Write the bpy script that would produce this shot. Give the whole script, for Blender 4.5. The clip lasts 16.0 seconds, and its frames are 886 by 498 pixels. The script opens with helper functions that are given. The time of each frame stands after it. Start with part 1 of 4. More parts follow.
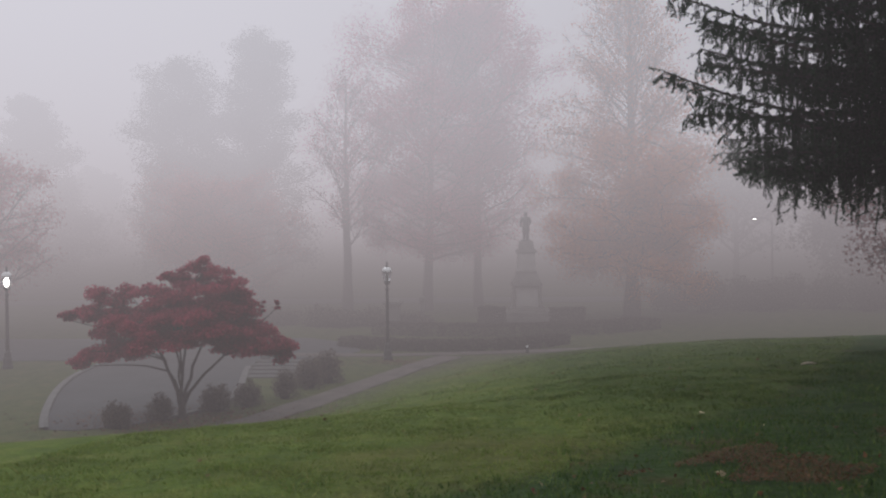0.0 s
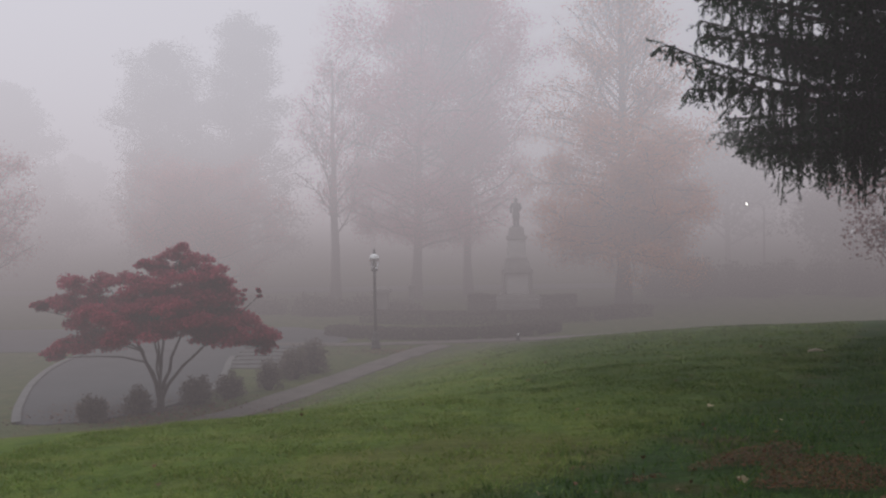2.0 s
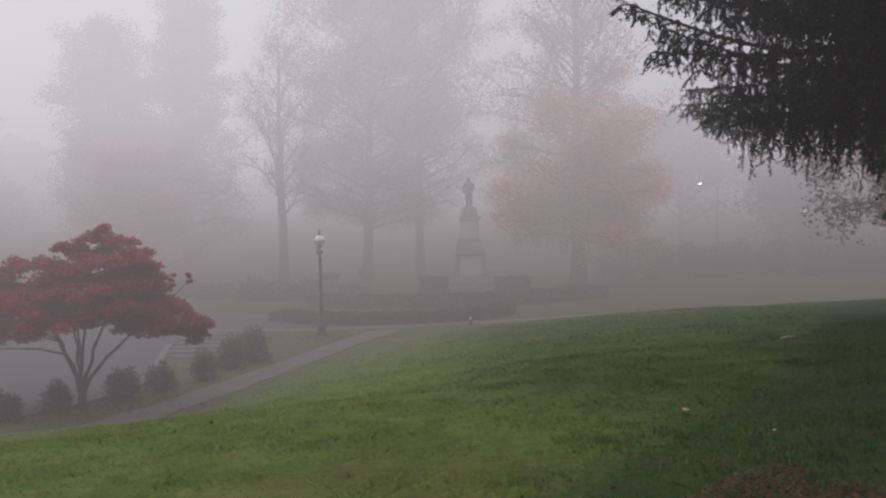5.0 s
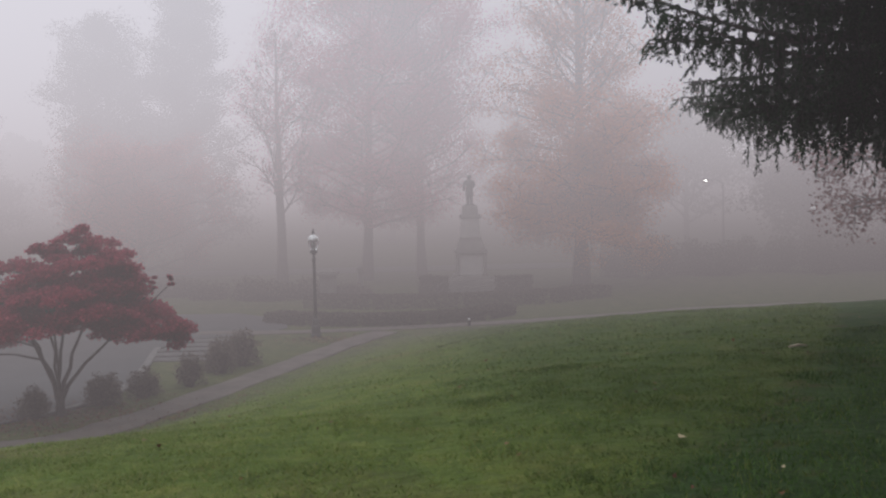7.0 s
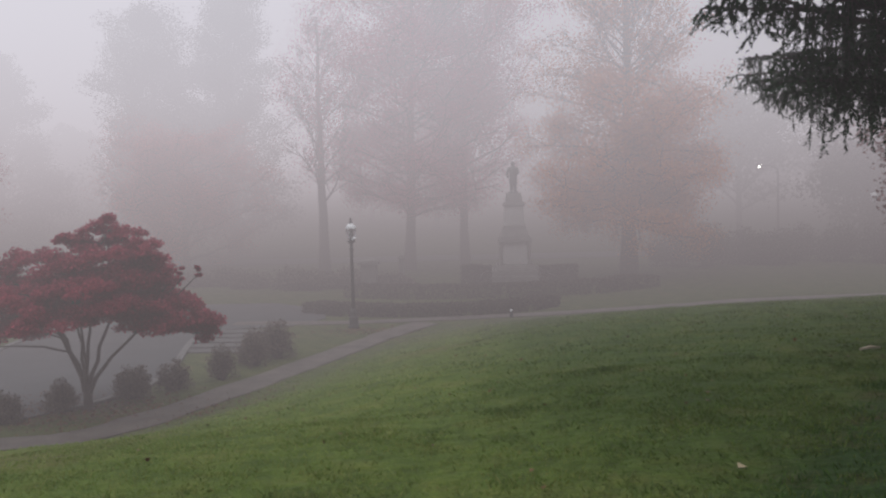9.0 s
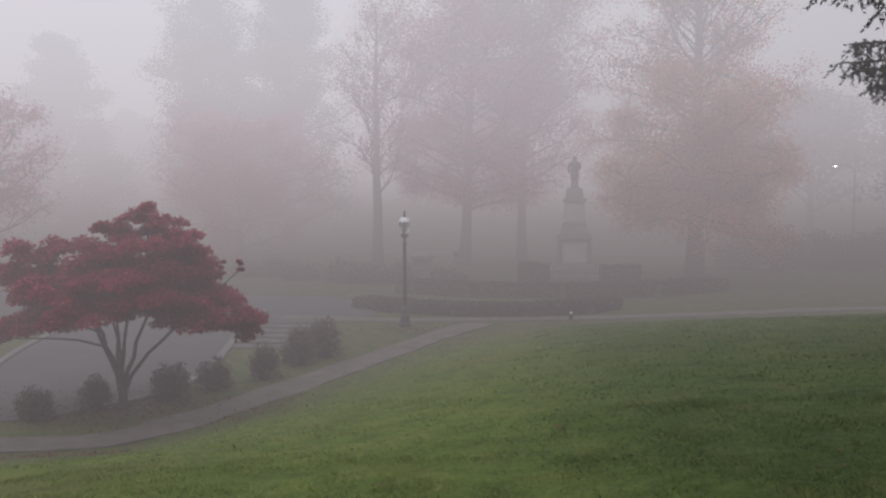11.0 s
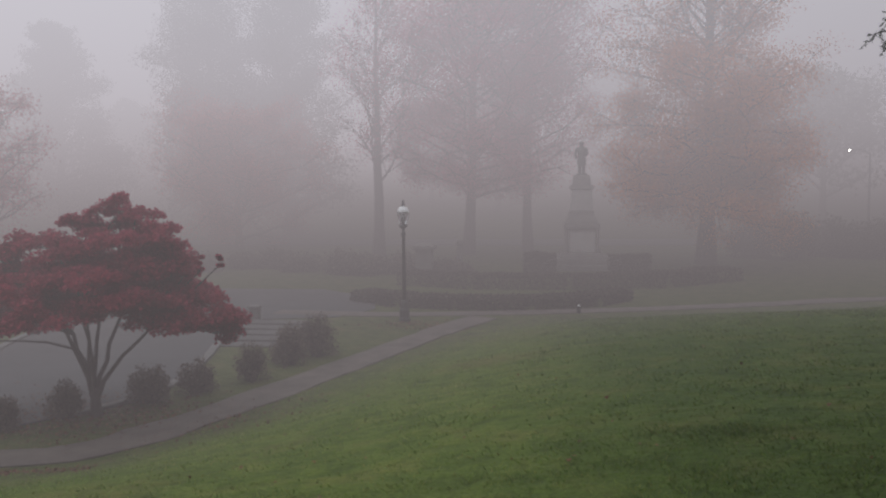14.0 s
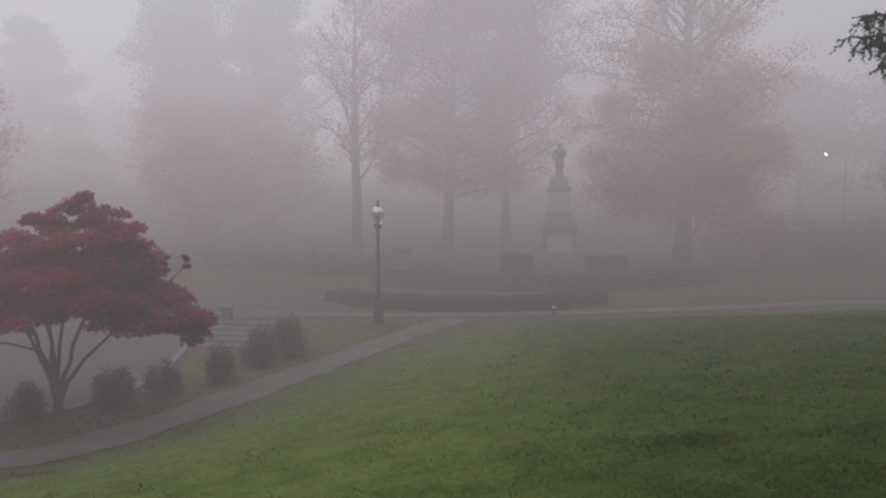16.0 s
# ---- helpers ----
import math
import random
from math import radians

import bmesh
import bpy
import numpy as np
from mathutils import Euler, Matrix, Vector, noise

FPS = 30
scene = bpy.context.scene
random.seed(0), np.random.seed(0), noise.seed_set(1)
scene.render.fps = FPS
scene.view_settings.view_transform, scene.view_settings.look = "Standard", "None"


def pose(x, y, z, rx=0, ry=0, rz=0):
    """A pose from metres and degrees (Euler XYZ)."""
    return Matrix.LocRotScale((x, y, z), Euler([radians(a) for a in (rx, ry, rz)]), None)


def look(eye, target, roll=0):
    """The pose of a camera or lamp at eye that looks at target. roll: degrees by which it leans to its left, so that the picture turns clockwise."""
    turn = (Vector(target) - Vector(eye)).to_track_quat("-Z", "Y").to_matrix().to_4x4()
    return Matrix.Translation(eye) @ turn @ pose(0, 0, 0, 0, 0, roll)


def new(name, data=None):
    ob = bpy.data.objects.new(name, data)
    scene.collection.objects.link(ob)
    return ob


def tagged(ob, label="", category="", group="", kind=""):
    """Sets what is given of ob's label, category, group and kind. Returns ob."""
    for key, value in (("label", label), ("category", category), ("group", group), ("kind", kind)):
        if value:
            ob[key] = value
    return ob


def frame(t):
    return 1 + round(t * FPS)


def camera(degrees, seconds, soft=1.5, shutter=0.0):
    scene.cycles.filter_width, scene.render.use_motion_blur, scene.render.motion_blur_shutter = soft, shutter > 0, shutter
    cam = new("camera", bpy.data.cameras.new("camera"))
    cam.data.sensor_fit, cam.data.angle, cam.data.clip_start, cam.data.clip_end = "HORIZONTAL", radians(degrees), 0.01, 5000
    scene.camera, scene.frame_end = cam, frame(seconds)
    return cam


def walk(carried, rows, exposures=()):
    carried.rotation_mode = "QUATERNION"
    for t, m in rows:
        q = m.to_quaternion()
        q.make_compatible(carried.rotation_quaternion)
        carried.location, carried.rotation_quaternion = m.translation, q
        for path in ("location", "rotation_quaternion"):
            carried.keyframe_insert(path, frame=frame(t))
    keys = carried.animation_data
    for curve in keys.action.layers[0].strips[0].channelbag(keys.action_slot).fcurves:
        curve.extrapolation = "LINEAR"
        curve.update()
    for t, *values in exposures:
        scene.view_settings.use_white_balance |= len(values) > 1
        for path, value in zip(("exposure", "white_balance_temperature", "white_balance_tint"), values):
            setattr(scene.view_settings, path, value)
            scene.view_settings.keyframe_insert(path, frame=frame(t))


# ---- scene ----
cam = camera(55.0, 16.0, soft=2.4)
PATH = [
    (0, (0.048, -1.022, 4.797), (-0.055, 0.975, 4.783), -0.6),
    (0.5, (0.01, -0.833, 4.73), (-0.091, 1.164, 4.702), -0.7),
    (1, (0.002, -0.603, 4.724), (-0.089, 1.395, 4.685), -0.5),
    (1.5, (0.067, -0.443, 4.745), (-0.034, 1.554, 4.717), -0.9),
    (2, (0.062, -0.188, 4.706), (-0.018, 1.81, 4.664), -0.9),
    (2.5, (0.07, 0.04, 4.699), (0.087, 2.04, 4.661), -0.8),
    (3, (0.101, 0.295, 4.702), (0.116, 2.294, 4.663), -0.6),
    (3.5, (0.174, 0.53, 4.691), (0.185, 2.529, 4.635), -0.8),
    (4, (0.185, 0.781, 4.673), (0.206, 2.779, 4.598), -0.8),
    (6.5, (0.477, 1.916, 4.618), (0.497, 3.914, 4.528), -1.4),
    (7, (0.582, 2.126, 4.659), (0.593, 4.124, 4.567), -1.3),
    (7.5, (0.666, 2.322, 4.642), (0.594, 4.318, 4.537), -1.5),
    (8, (0.688, 2.611, 4.62), (0.621, 4.607, 4.515), -1.4),
    (8.5, (0.723, 2.849, 4.611), (0.656, 4.844, 4.492), -1.6),
    (9, (0.811, 3.12, 4.638), (0.711, 5.114, 4.521), -1.5),
    (11.5, (0.569, 4.918, 4.7), (0.334, 6.898, 4.555), -0.1),
    (12, (0.534, 5.108, 4.708), (0.299, 7.087, 4.552), -0.2),
    (12.5, (0.542, 5.41, 4.708), (0.266, 7.385, 4.555), 0.0),
    (13, (0.543, 5.72, 4.733), (0.277, 7.695, 4.573), -0.0),
    (13.5, (0.558, 5.879, 4.661), (0.303, 7.855, 4.498), -0.1),
    (14, (0.638, 6.143, 4.671), (0.396, 8.121, 4.511), -0.6),
    (14.5, (0.721, 6.281, 4.679), (0.511, 8.263, 4.52), -0.5),
    (15, (0.839, 6.471, 4.676), (0.644, 8.455, 4.525), -0.5),
    (15.5, (0.908, 6.369, 4.689), (0.723, 8.354, 4.536), -0.1),
    (16, (0.847, 6.318, 4.708), (0.648, 8.301, 4.547), -0.1),
]
EXPOSURES = [(0, -0.07), (3.4, -0.08), (4.0, 0.08), (9.0, 0.1), (12.6, 0.0), (13.4, -0.15), (16, -0.12)]
walk(cam, [(t, look(eye, target, roll)) for t, eye, target, roll in PATH], EXPOSURES)

# ---- daylight and fog ----
# the fog lies in the hollow: thin over the slope, thick beyond the drive, thickest on the ground
FOG_THIN, FOG_THICK = 0.003, 0.031
FOG_FROM, FOG_TO = 6.5, 24.0
FOG_GROUND, FOG_ALOFT, FOG_LIFT = 1.55, 0.9, 6.0
# its emitted glow by height: dim under trees, raised aloft to light the lawn
FOG_TOP = 160.0
FOG_GLOW = [(0, (0.148, 0.134, 0.139)), (3, (0.291, 0.258, 0.269)), (5.5, (0.469, 0.425, 0.453)), (8, (0.613, 0.572, 0.616)), (12, (0.701, 0.682, 0.748)), (25, (0.751, 0.754, 0.836)), (70, (0.652, 0.664, 0.745)), (110, (1.284, 1.32, 1.387)), (160, (1.877, 1.92, 2.02))]
world = bpy.data.worlds.new("foggy_morning")
scene.world = world
world.use_nodes = True
wt = world.node_tree
wt.nodes.clear()
w_out = wt.nodes.new("ShaderNodeOutputWorld")
w_bg = wt.nodes.new("ShaderNodeBackground")
w_sky = wt.nodes.new("ShaderNodeTexSky")
w_sky.sky_type, w_sky.sun_disc = "NISHITA", False
w_sky.sun_elevation, w_sky.sun_rotation = radians(14), radians(120)
w_bg.inputs["Strength"].default_value = 0.1
wt.links.new(w_sky.outputs[0], w_bg.inputs[0])
wt.links.new(w_bg.outputs[0], w_out.inputs["Surface"])
# fog: swallows light on the way, emits a glow standing in for scattered daylight
w_abs = wt.nodes.new("ShaderNodeVolumeAbsorption")
w_abs.inputs["Color"].default_value = (0, 0, 0, 1)
w_glow = wt.nodes.new("ShaderNodeEmission")
w_geo = wt.nodes.new("ShaderNodeNewGeometry")
w_xyz = wt.nodes.new("ShaderNodeSeparateXYZ")
w_map = wt.nodes.new("ShaderNodeMapRange")
w_map.inputs["From Max"].default_value = FOG_TOP
w_ramp = wt.nodes.new("ShaderNodeValToRGB")
while len(w_ramp.color_ramp.elements) < len(FOG_GLOW):
    w_ramp.color_ramp.elements.new(0.5)
for el, (at, tone) in zip(w_ramp.color_ramp.elements, FOG_GLOW):
    el.position, el.color = at / FOG_TOP, (*tone, 1)
wt.links.new(w_geo.outputs["Position"], w_xyz.inputs[0])
wt.links.new(w_xyz.outputs["Z"], w_map.inputs["Value"])
wt.links.new(w_map.outputs[0], w_ramp.inputs[0])
wt.links.new(w_ramp.outputs[0], w_glow.inputs["Color"])
world.cycles.volume_step_size = 3.0
w_bank = wt.nodes.new("ShaderNodeMapRange")
for key, value in (("From Min", FOG_FROM), ("From Max", FOG_TO), ("To Min", FOG_THIN), ("To Max", FOG_THICK)):
    w_bank.inputs[key].default_value = value
w_bank.interpolation_type = "SMOOTHSTEP"
# the bank's edge runs aslant, following the foot of the hill
w_slant = wt.nodes.new("ShaderNodeMath")
w_slant.operation = "MULTIPLY_ADD"
w_slant.inputs[1].default_value = -0.6
wt.links.new(w_xyz.outputs["X"], w_slant.inputs[0])
wt.links.new(w_xyz.outputs["Y"], w_slant.inputs[2])
wt.links.new(w_slant.outputs[0], w_bank.inputs["Value"])
w_low = wt.nodes.new("ShaderNodeMapRange")
for key, value in (("From Min", 0.0), ("From Max", FOG_LIFT), ("To Min", FOG_GROUND), ("To Max", FOG_ALOFT)):
    w_low.inputs[key].default_value = value
w_low.interpolation_type = "SMOOTHSTEP"
wt.links.new(w_xyz.outputs["Z"], w_low.inputs["Value"])
w_dense = wt.nodes.new("ShaderNodeMath")
w_dense.operation = "MULTIPLY"
wt.links.new(w_bank.outputs[0], w_dense.inputs[0])
wt.links.new(w_low.outputs[0], w_dense.inputs[1])
wt.links.new(w_dense.outputs[0], w_abs.inputs["Density"])
# glow graded by hand: brighter over the open street, dimmer towards the wooded side
w_side = wt.nodes.new("ShaderNodeMapRange")
for key, value in (("From Min", -25.0), ("From Max", 30.0), ("To Min", 1.02), ("To Max", 0.70)):
    w_side.inputs[key].default_value = value
wt.links.new(w_xyz.outputs["X"], w_side.inputs["Value"])
w_lit = wt.nodes.new("ShaderNodeMath")
w_lit.operation = "MULTIPLY"
wt.links.new(w_dense.outputs[0], w_lit.inputs[0])
wt.links.new(w_side.outputs[0], w_lit.inputs[1])
wt.links.new(w_lit.outputs[0], w_glow.inputs["Strength"])
w_add = wt.nodes.new("ShaderNodeAddShader")
wt.links.new(w_abs.outputs[0], w_add.inputs[0])
wt.links.new(w_glow.outputs[0], w_add.inputs[1])
wt.links.new(w_add.outputs[0], w_out.inputs["Volume"])


# ---- materials ----
def material(name):
    m = bpy.data.materials.new(name)
    m.use_nodes = True
    nt = m.node_tree
    return m, nt, nt.nodes["Principled BSDF"]


def noise_node(nt, scale, detail=4.0, rough=0.6, space="Object"):
    co = nt.nodes.new("ShaderNodeTexCoord")
    n = nt.nodes.new("ShaderNodeTexNoise")
    n.inputs["Scale"].default_value = scale
    n.inputs["Detail"].default_value = detail
    n.inputs["Roughness"].default_value = rough
    nt.links.new(co.outputs[space], n.inputs["Vector"])
    return n


def ramp(nt, source, stops):
    r = nt.nodes.new("ShaderNodeValToRGB")
    els = r.color_ramp.elements
    while len(els) < len(stops):
        els.new(0.5)
    for e, (at, col) in zip(els, stops):
        e.position, e.color = at, (*col, 1)
    nt.links.new(source, r.inputs[0])
    return r


def mixed(nt, fac, a, b, mode="MIX"):
    mx = nt.nodes.new("ShaderNodeMix")
    mx.data_type, mx.blend_type = "RGBA", mode
    for sock, v in ((mx.inputs[0], fac), (mx.inputs[6], a), (mx.inputs[7], b)):
        if isinstance(v, (int, float)):
            sock.default_value = v
        elif isinstance(v, tuple):
            sock.default_value = (*v, 1)
        else:
            nt.links.new(v, sock)
    return mx.outputs[2]


def bump(nt, bsdf, height, strength, distance):
    b = nt.nodes.new("ShaderNodeBump")
    b.inputs["Strength"].default_value = strength
    b.inputs["Distance"].default_value = distance
    nt.links.new(height, b.inputs["Height"])
    nt.links.new(b.outputs[0], bsdf.inputs["Normal"])


def surface(name, dark, light, scale, rough=0.8, relief=0.01, fine=8.0, metal=0.0, gloss=0.3):
    """Two scales of noise between two colours, with relief."""
    m, nt, b = material(name)
    n1, n2 = noise_node(nt, scale), noise_node(nt, scale * fine, 6)
    c1 = ramp(nt, n1.outputs[0], [(0.3, dark), (0.7, light)])
    mean = tuple((p + q) / 2 for p, q in zip(dark, light))
    c2 = ramp(nt, n2.outputs[0], [(0.3, tuple(v * 0.75 for v in mean)), (0.7, tuple(min(1, v * 1.25) for v in mean))])
    nt.links.new(mixed(nt, 0.4, c1.outputs[0], c2.outputs[0]), b.inputs["Base Color"])
    b.inputs["Roughness"].default_value, b.inputs["Metallic"].default_value = rough, metal
    b.inputs["Specular IOR Level"].default_value = gloss
    if relief:
        bump(nt, b, n2.outputs[0], 0.7, relief)
    return m


def leafy(name, tones, through_light=0.3, rough=0.6, patchy=0.7):
    """Leaves: each takes its own tone; some light passes through them."""
    m, nt, b = material(name)
    geo = nt.nodes.new("ShaderNodeNewGeometry")
    k = len(tones)
    c = ramp(nt, geo.outputs["Random Per Island"], [(i / max(1, k - 1), t) for i, t in enumerate(tones)])
    n = noise_node(nt, 0.7, 3)
    shade = ramp(nt, n.outputs[0], [(0.3, (patchy, patchy, patchy)), (0.68, (1.0, 1.0, 1.0))])
    col = mixed(nt, 1.0, c.outputs[0], shade.outputs[0], "MULTIPLY")
    nt.links.new(col, b.inputs["Base Color"])
    b.inputs["Roughness"].default_value = rough
    b.inputs["Specular IOR Level"].default_value = 0.2
    tr = nt.nodes.new("ShaderNodeBsdfTranslucent")
    nt.links.new(col, tr.inputs["Color"])
    mx = nt.nodes.new("ShaderNodeMixShader")
    mx.inputs[0].default_value = through_light
    nt.links.new(b.outputs[0], mx.inputs[1])
    nt.links.new(tr.outputs[0], mx.inputs[2])
    nt.links.new(mx.outputs[0], nt.nodes["Material Output"].inputs["Surface"])
    return m


def lawn_material():
    m, nt, b = material("lawn")
    big, mid, fine = noise_node(nt, 0.22, 5), noise_node(nt, 1.6, 5), noise_node(nt, 28, 6, 0.7)
    green = ramp(nt, mid.outputs[0], [(0.25, (0.042, 0.064, 0.012)), (0.5, (0.072, 0.104, 0.020)), (0.75, (0.11, 0.12, 0.032))])
    grain = ramp(nt, fine.outputs[0], [(0.3, (0.45, 0.45, 0.4)), (0.7, (1.25, 1.25, 1.2))])
    clod = noise_node(nt, 4.2, 3, 0.55)
    specks = ramp(nt, clod.outputs[0], [(0.33, (0.75, 0.75, 0.72)), (0.46, (1.0, 1.0, 1.0)), (0.7, (1.15, 1.1, 1.0))])
    col = mixed(nt, 1.0, mixed(nt, 1.0, green.outputs[0], grain.outputs[0], "MULTIPLY"), specks.outputs[0], "MULTIPLY")
    worn = ramp(nt, big.outputs[0], [(0.56, (0, 0, 0)), (0.66, (1, 1, 1))])
    patch = mixed(nt, 1.0, worn.outputs[0], (0.4, 0.4, 0.4), "MULTIPLY")
    turf = mixed(nt, patch, col, mixed(nt, fine.outputs[0], (0.05, 0.045, 0.015), (0.12, 0.08, 0.035)))
    co = nt.nodes.new("ShaderNodeTexCoord")
    xyz = nt.nodes.new("ShaderNodeSeparateXYZ")
    nt.links.new(co.outputs["Object"], xyz.inputs[0])

    def sums(op, *values):
        n = nt.nodes.new("ShaderNodeMath")
        n.operation = op
        for sock, v in zip(n.inputs, values):
            if isinstance(v, (int, float)):
                sock.default_value = v
            else:
                nt.links.new(v, sock)
        return n.outputs[0]

    # the spruce's shade painted into longer grass, up to a wavering edge shared with grass()
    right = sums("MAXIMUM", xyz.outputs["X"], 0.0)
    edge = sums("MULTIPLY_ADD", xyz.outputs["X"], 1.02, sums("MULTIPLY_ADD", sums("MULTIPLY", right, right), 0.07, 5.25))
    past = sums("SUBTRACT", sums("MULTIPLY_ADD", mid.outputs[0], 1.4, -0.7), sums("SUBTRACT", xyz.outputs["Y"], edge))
    # shade painted into the turf along the wooded side, edge shared with grass()
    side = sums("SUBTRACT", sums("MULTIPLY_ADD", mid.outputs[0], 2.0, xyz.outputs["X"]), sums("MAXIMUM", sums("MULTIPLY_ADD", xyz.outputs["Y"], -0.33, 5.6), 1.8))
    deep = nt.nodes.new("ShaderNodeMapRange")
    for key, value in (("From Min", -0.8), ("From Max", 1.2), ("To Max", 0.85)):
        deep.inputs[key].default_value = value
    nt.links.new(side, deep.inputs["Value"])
    shaded_turf = ramp(nt, mid.outputs[0], [(0.25, (0.022, 0.042, 0.008)), (0.5, (0.038, 0.064, 0.012)), (0.75, (0.066, 0.075, 0.019))])
    turf = mixed(nt, deep.outputs[0], turf, mixed(nt, 1.0, shaded_turf.outputs[0], grain.outputs[0], "MULTIPLY"))
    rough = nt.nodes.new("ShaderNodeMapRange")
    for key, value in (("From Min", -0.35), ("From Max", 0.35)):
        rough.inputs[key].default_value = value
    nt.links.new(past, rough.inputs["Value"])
    shaded_thatch = ramp(nt, mid.outputs[0], [(0.3, (0.015, 0.034, 0.008)), (0.55, (0.026, 0.052, 0.012)), (0.72, (0.050, 0.036, 0.014))])
    turf = mixed(nt, rough.outputs[0], turf, mixed(nt, 1.0, shaded_thatch.outputs[0], grain.outputs[0], "MULTIPLY"))
    # the level ground below the slope is thin, leaf-strewn grass
    low = nt.nodes.new("ShaderNodeMapRange")
    for key, value in (("From Min", 0.02), ("From Max", 0.5), ("To Min", 0.85), ("To Max", 0.0)):
        low.inputs[key].default_value = value
    nt.links.new(xyz.outputs["Z"], low.inputs["Value"])
    thin = ramp(nt, mid.outputs[0], [(0.3, (0.045, 0.06, 0.02)), (0.55, (0.066, 0.078, 0.028)), (0.75, (0.10, 0.078, 0.042))])
    nt.links.new(mixed(nt, low.outputs[0], turf, mixed(nt, 1.0, thin.outputs[0], grain.outputs[0], "MULTIPLY")), b.inputs["Base Color"])
    b.inputs["Roughness"].default_value = 0.9
    b.inputs["Specular IOR Level"].default_value = 0.1
    bump(nt, b, clod.outputs[0], 0.8, 0.12)
    return m


def glow(name, colour, strength):
    m, nt, b = material(name)
    b.inputs["Base Color"].default_value = (*colour, 1)
    b.inputs["Emission Color"].default_value = (*colour, 1)
    b.inputs["Emission Strength"].default_value = strength
    return m


def glass_material():
    m, nt, b = material("lantern_glass")
    b.inputs["Base Color"].default_value = (0.55, 0.57, 0.58, 1)
    b.inputs["Transmission Weight"].default_value = 1.0
    b.inputs["Roughness"].default_value = 0.25
    b.inputs["IOR"].default_value = 1.3
    return m


LAWN = lawn_material()
GRASS = leafy("mown_grass_blades", [(0.092, 0.142, 0.027), (0.122, 0.178, 0.035), (0.15, 0.196, 0.046), (0.20, 0.20, 0.066)], 0.4, 0.6, 0.75)
# darker blades: shade of the wooded side put into the colour
SHADED_GRASS = leafy("shaded_grass_blades", [(0.046, 0.086, 0.013), (0.068, 0.116, 0.018), (0.088, 0.136, 0.024), (0.13, 0.142, 0.036)], 0.4, 0.6, 0.65)
# longer blades with the spruce's shade put into their green
SHADED_LONG_GRASS = leafy("shaded_long_grass_blades", [(0.024, 0.062, 0.009), (0.042, 0.094, 0.014), (0.064, 0.126, 0.019), (0.12, 0.135, 0.034)], 0.35, 0.6, 0.6)
ASPHALT = surface("asphalt", (0.03, 0.031, 0.034), (0.05, 0.05, 0.054), 0.7, 0.85, 0.004, 60, gloss=0.4)
PATHWAY = surface("worn_path", (0.05, 0.042, 0.037), (0.115, 0.097, 0.086), 1.6, 0.85, 0.008, 30)
STEP_STONE = surface("dark_step_stone", (0.045, 0.044, 0.044), (0.085, 0.082, 0.08), 3.0, 0.85, 0.006, 25)
CONCRETE = surface("kerb_concrete", (0.075, 0.073, 0.072), (0.13, 0.127, 0.124), 2.0, 0.85, 0.004, 20)
STONE = surface("granite", (0.20, 0.19, 0.18), (0.32, 0.31, 0.30), 1.2, 0.8, 0.006, 25)
PALE_STONE = surface("pale_granite", (0.30, 0.29, 0.28), (0.42, 0.41, 0.40), 1.2, 0.8, 0.006, 25)
DARK_STONE = surface("weathered_stone", (0.09, 0.085, 0.08), (0.17, 0.16, 0.15), 1.2, 0.85, 0.01, 20)
BRONZE = surface("dark_bronze", (0.03, 0.04, 0.035), (0.07, 0.08, 0.07), 4.0, 0.5, 0.004, 10, metal=0.6)
IRON = surface("painted_iron", (0.018, 0.022, 0.02), (0.035, 0.04, 0.037), 6.0, 0.5, 0.002, 10)
WHITE = surface("white_enamel", (0.50, 0.51, 0.52), (0.62, 0.63, 0.64), 6.0, 0.4, 0.001, 6)
GLASS = glass_material()
BULB_ON = glow("lit_bulb", (1.0, 0.97, 0.9), 30.0)
BULB_OFF = surface("frosted_bulb", (0.22, 0.22, 0.22), (0.32, 0.32, 0.31), 9.0, 0.4, 0.0)
BARK = surface("grey_bark", (0.03, 0.026, 0.024), (0.075, 0.064, 0.057), 2.5, 0.9, 0.03, 10)
MAPLE_BARK = surface("maple_bark", (0.035, 0.03, 0.028), (0.08, 0.07, 0.064), 6, 0.85, 0.01, 8)
MAPLE_LEAF = leafy("crimson_leaves", [(0.24, 0.037, 0.064), (0.28, 0.042, 0.070), (0.31, 0.049, 0.078), (0.36, 0.060, 0.084)], 0.6, patchy=0.8)
PINK_LEAF = leafy("russet_leaves", [(0.36, 0.085, 0.125), (0.40, 0.095, 0.14), (0.38, 0.11, 0.13)], 0.35, patchy=0.85)
RED_LEAF = leafy("red_leaves", [(0.26, 0.045, 0.06), (0.36, 0.07, 0.08), (0.30, 0.09, 0.08)], 0.3)
GOLD_LEAF = leafy("golden_brown_leaves", [(0.40, 0.135, 0.055), (0.44, 0.165, 0.045), (0.38, 0.12, 0.06), (0.46, 0.19, 0.045)], 0.35, patchy=0.85)
GREEN_LEAF = leafy("dull_green_leaves", [(0.05, 0.06, 0.04), (0.08, 0.09, 0.055), (0.11, 0.10, 0.06)], 0.3)
MAUVE_LEAF = leafy("faded_mauve_leaves", [(0.15, 0.075, 0.075), (0.19, 0.095, 0.09), (0.17, 0.085, 0.075)], 0.3)
BROWN_LEAF = leafy("brown_leaves", [(0.34, 0.075, 0.055), (0.42, 0.105, 0.07), (0.36, 0.07, 0.06)], 0.3)
SHRUB_LEAF = leafy("shrub_leaves", [(0.095, 0.072, 0.06), (0.13, 0.10, 0.08), (0.10, 0.092, 0.062)], 0.3)
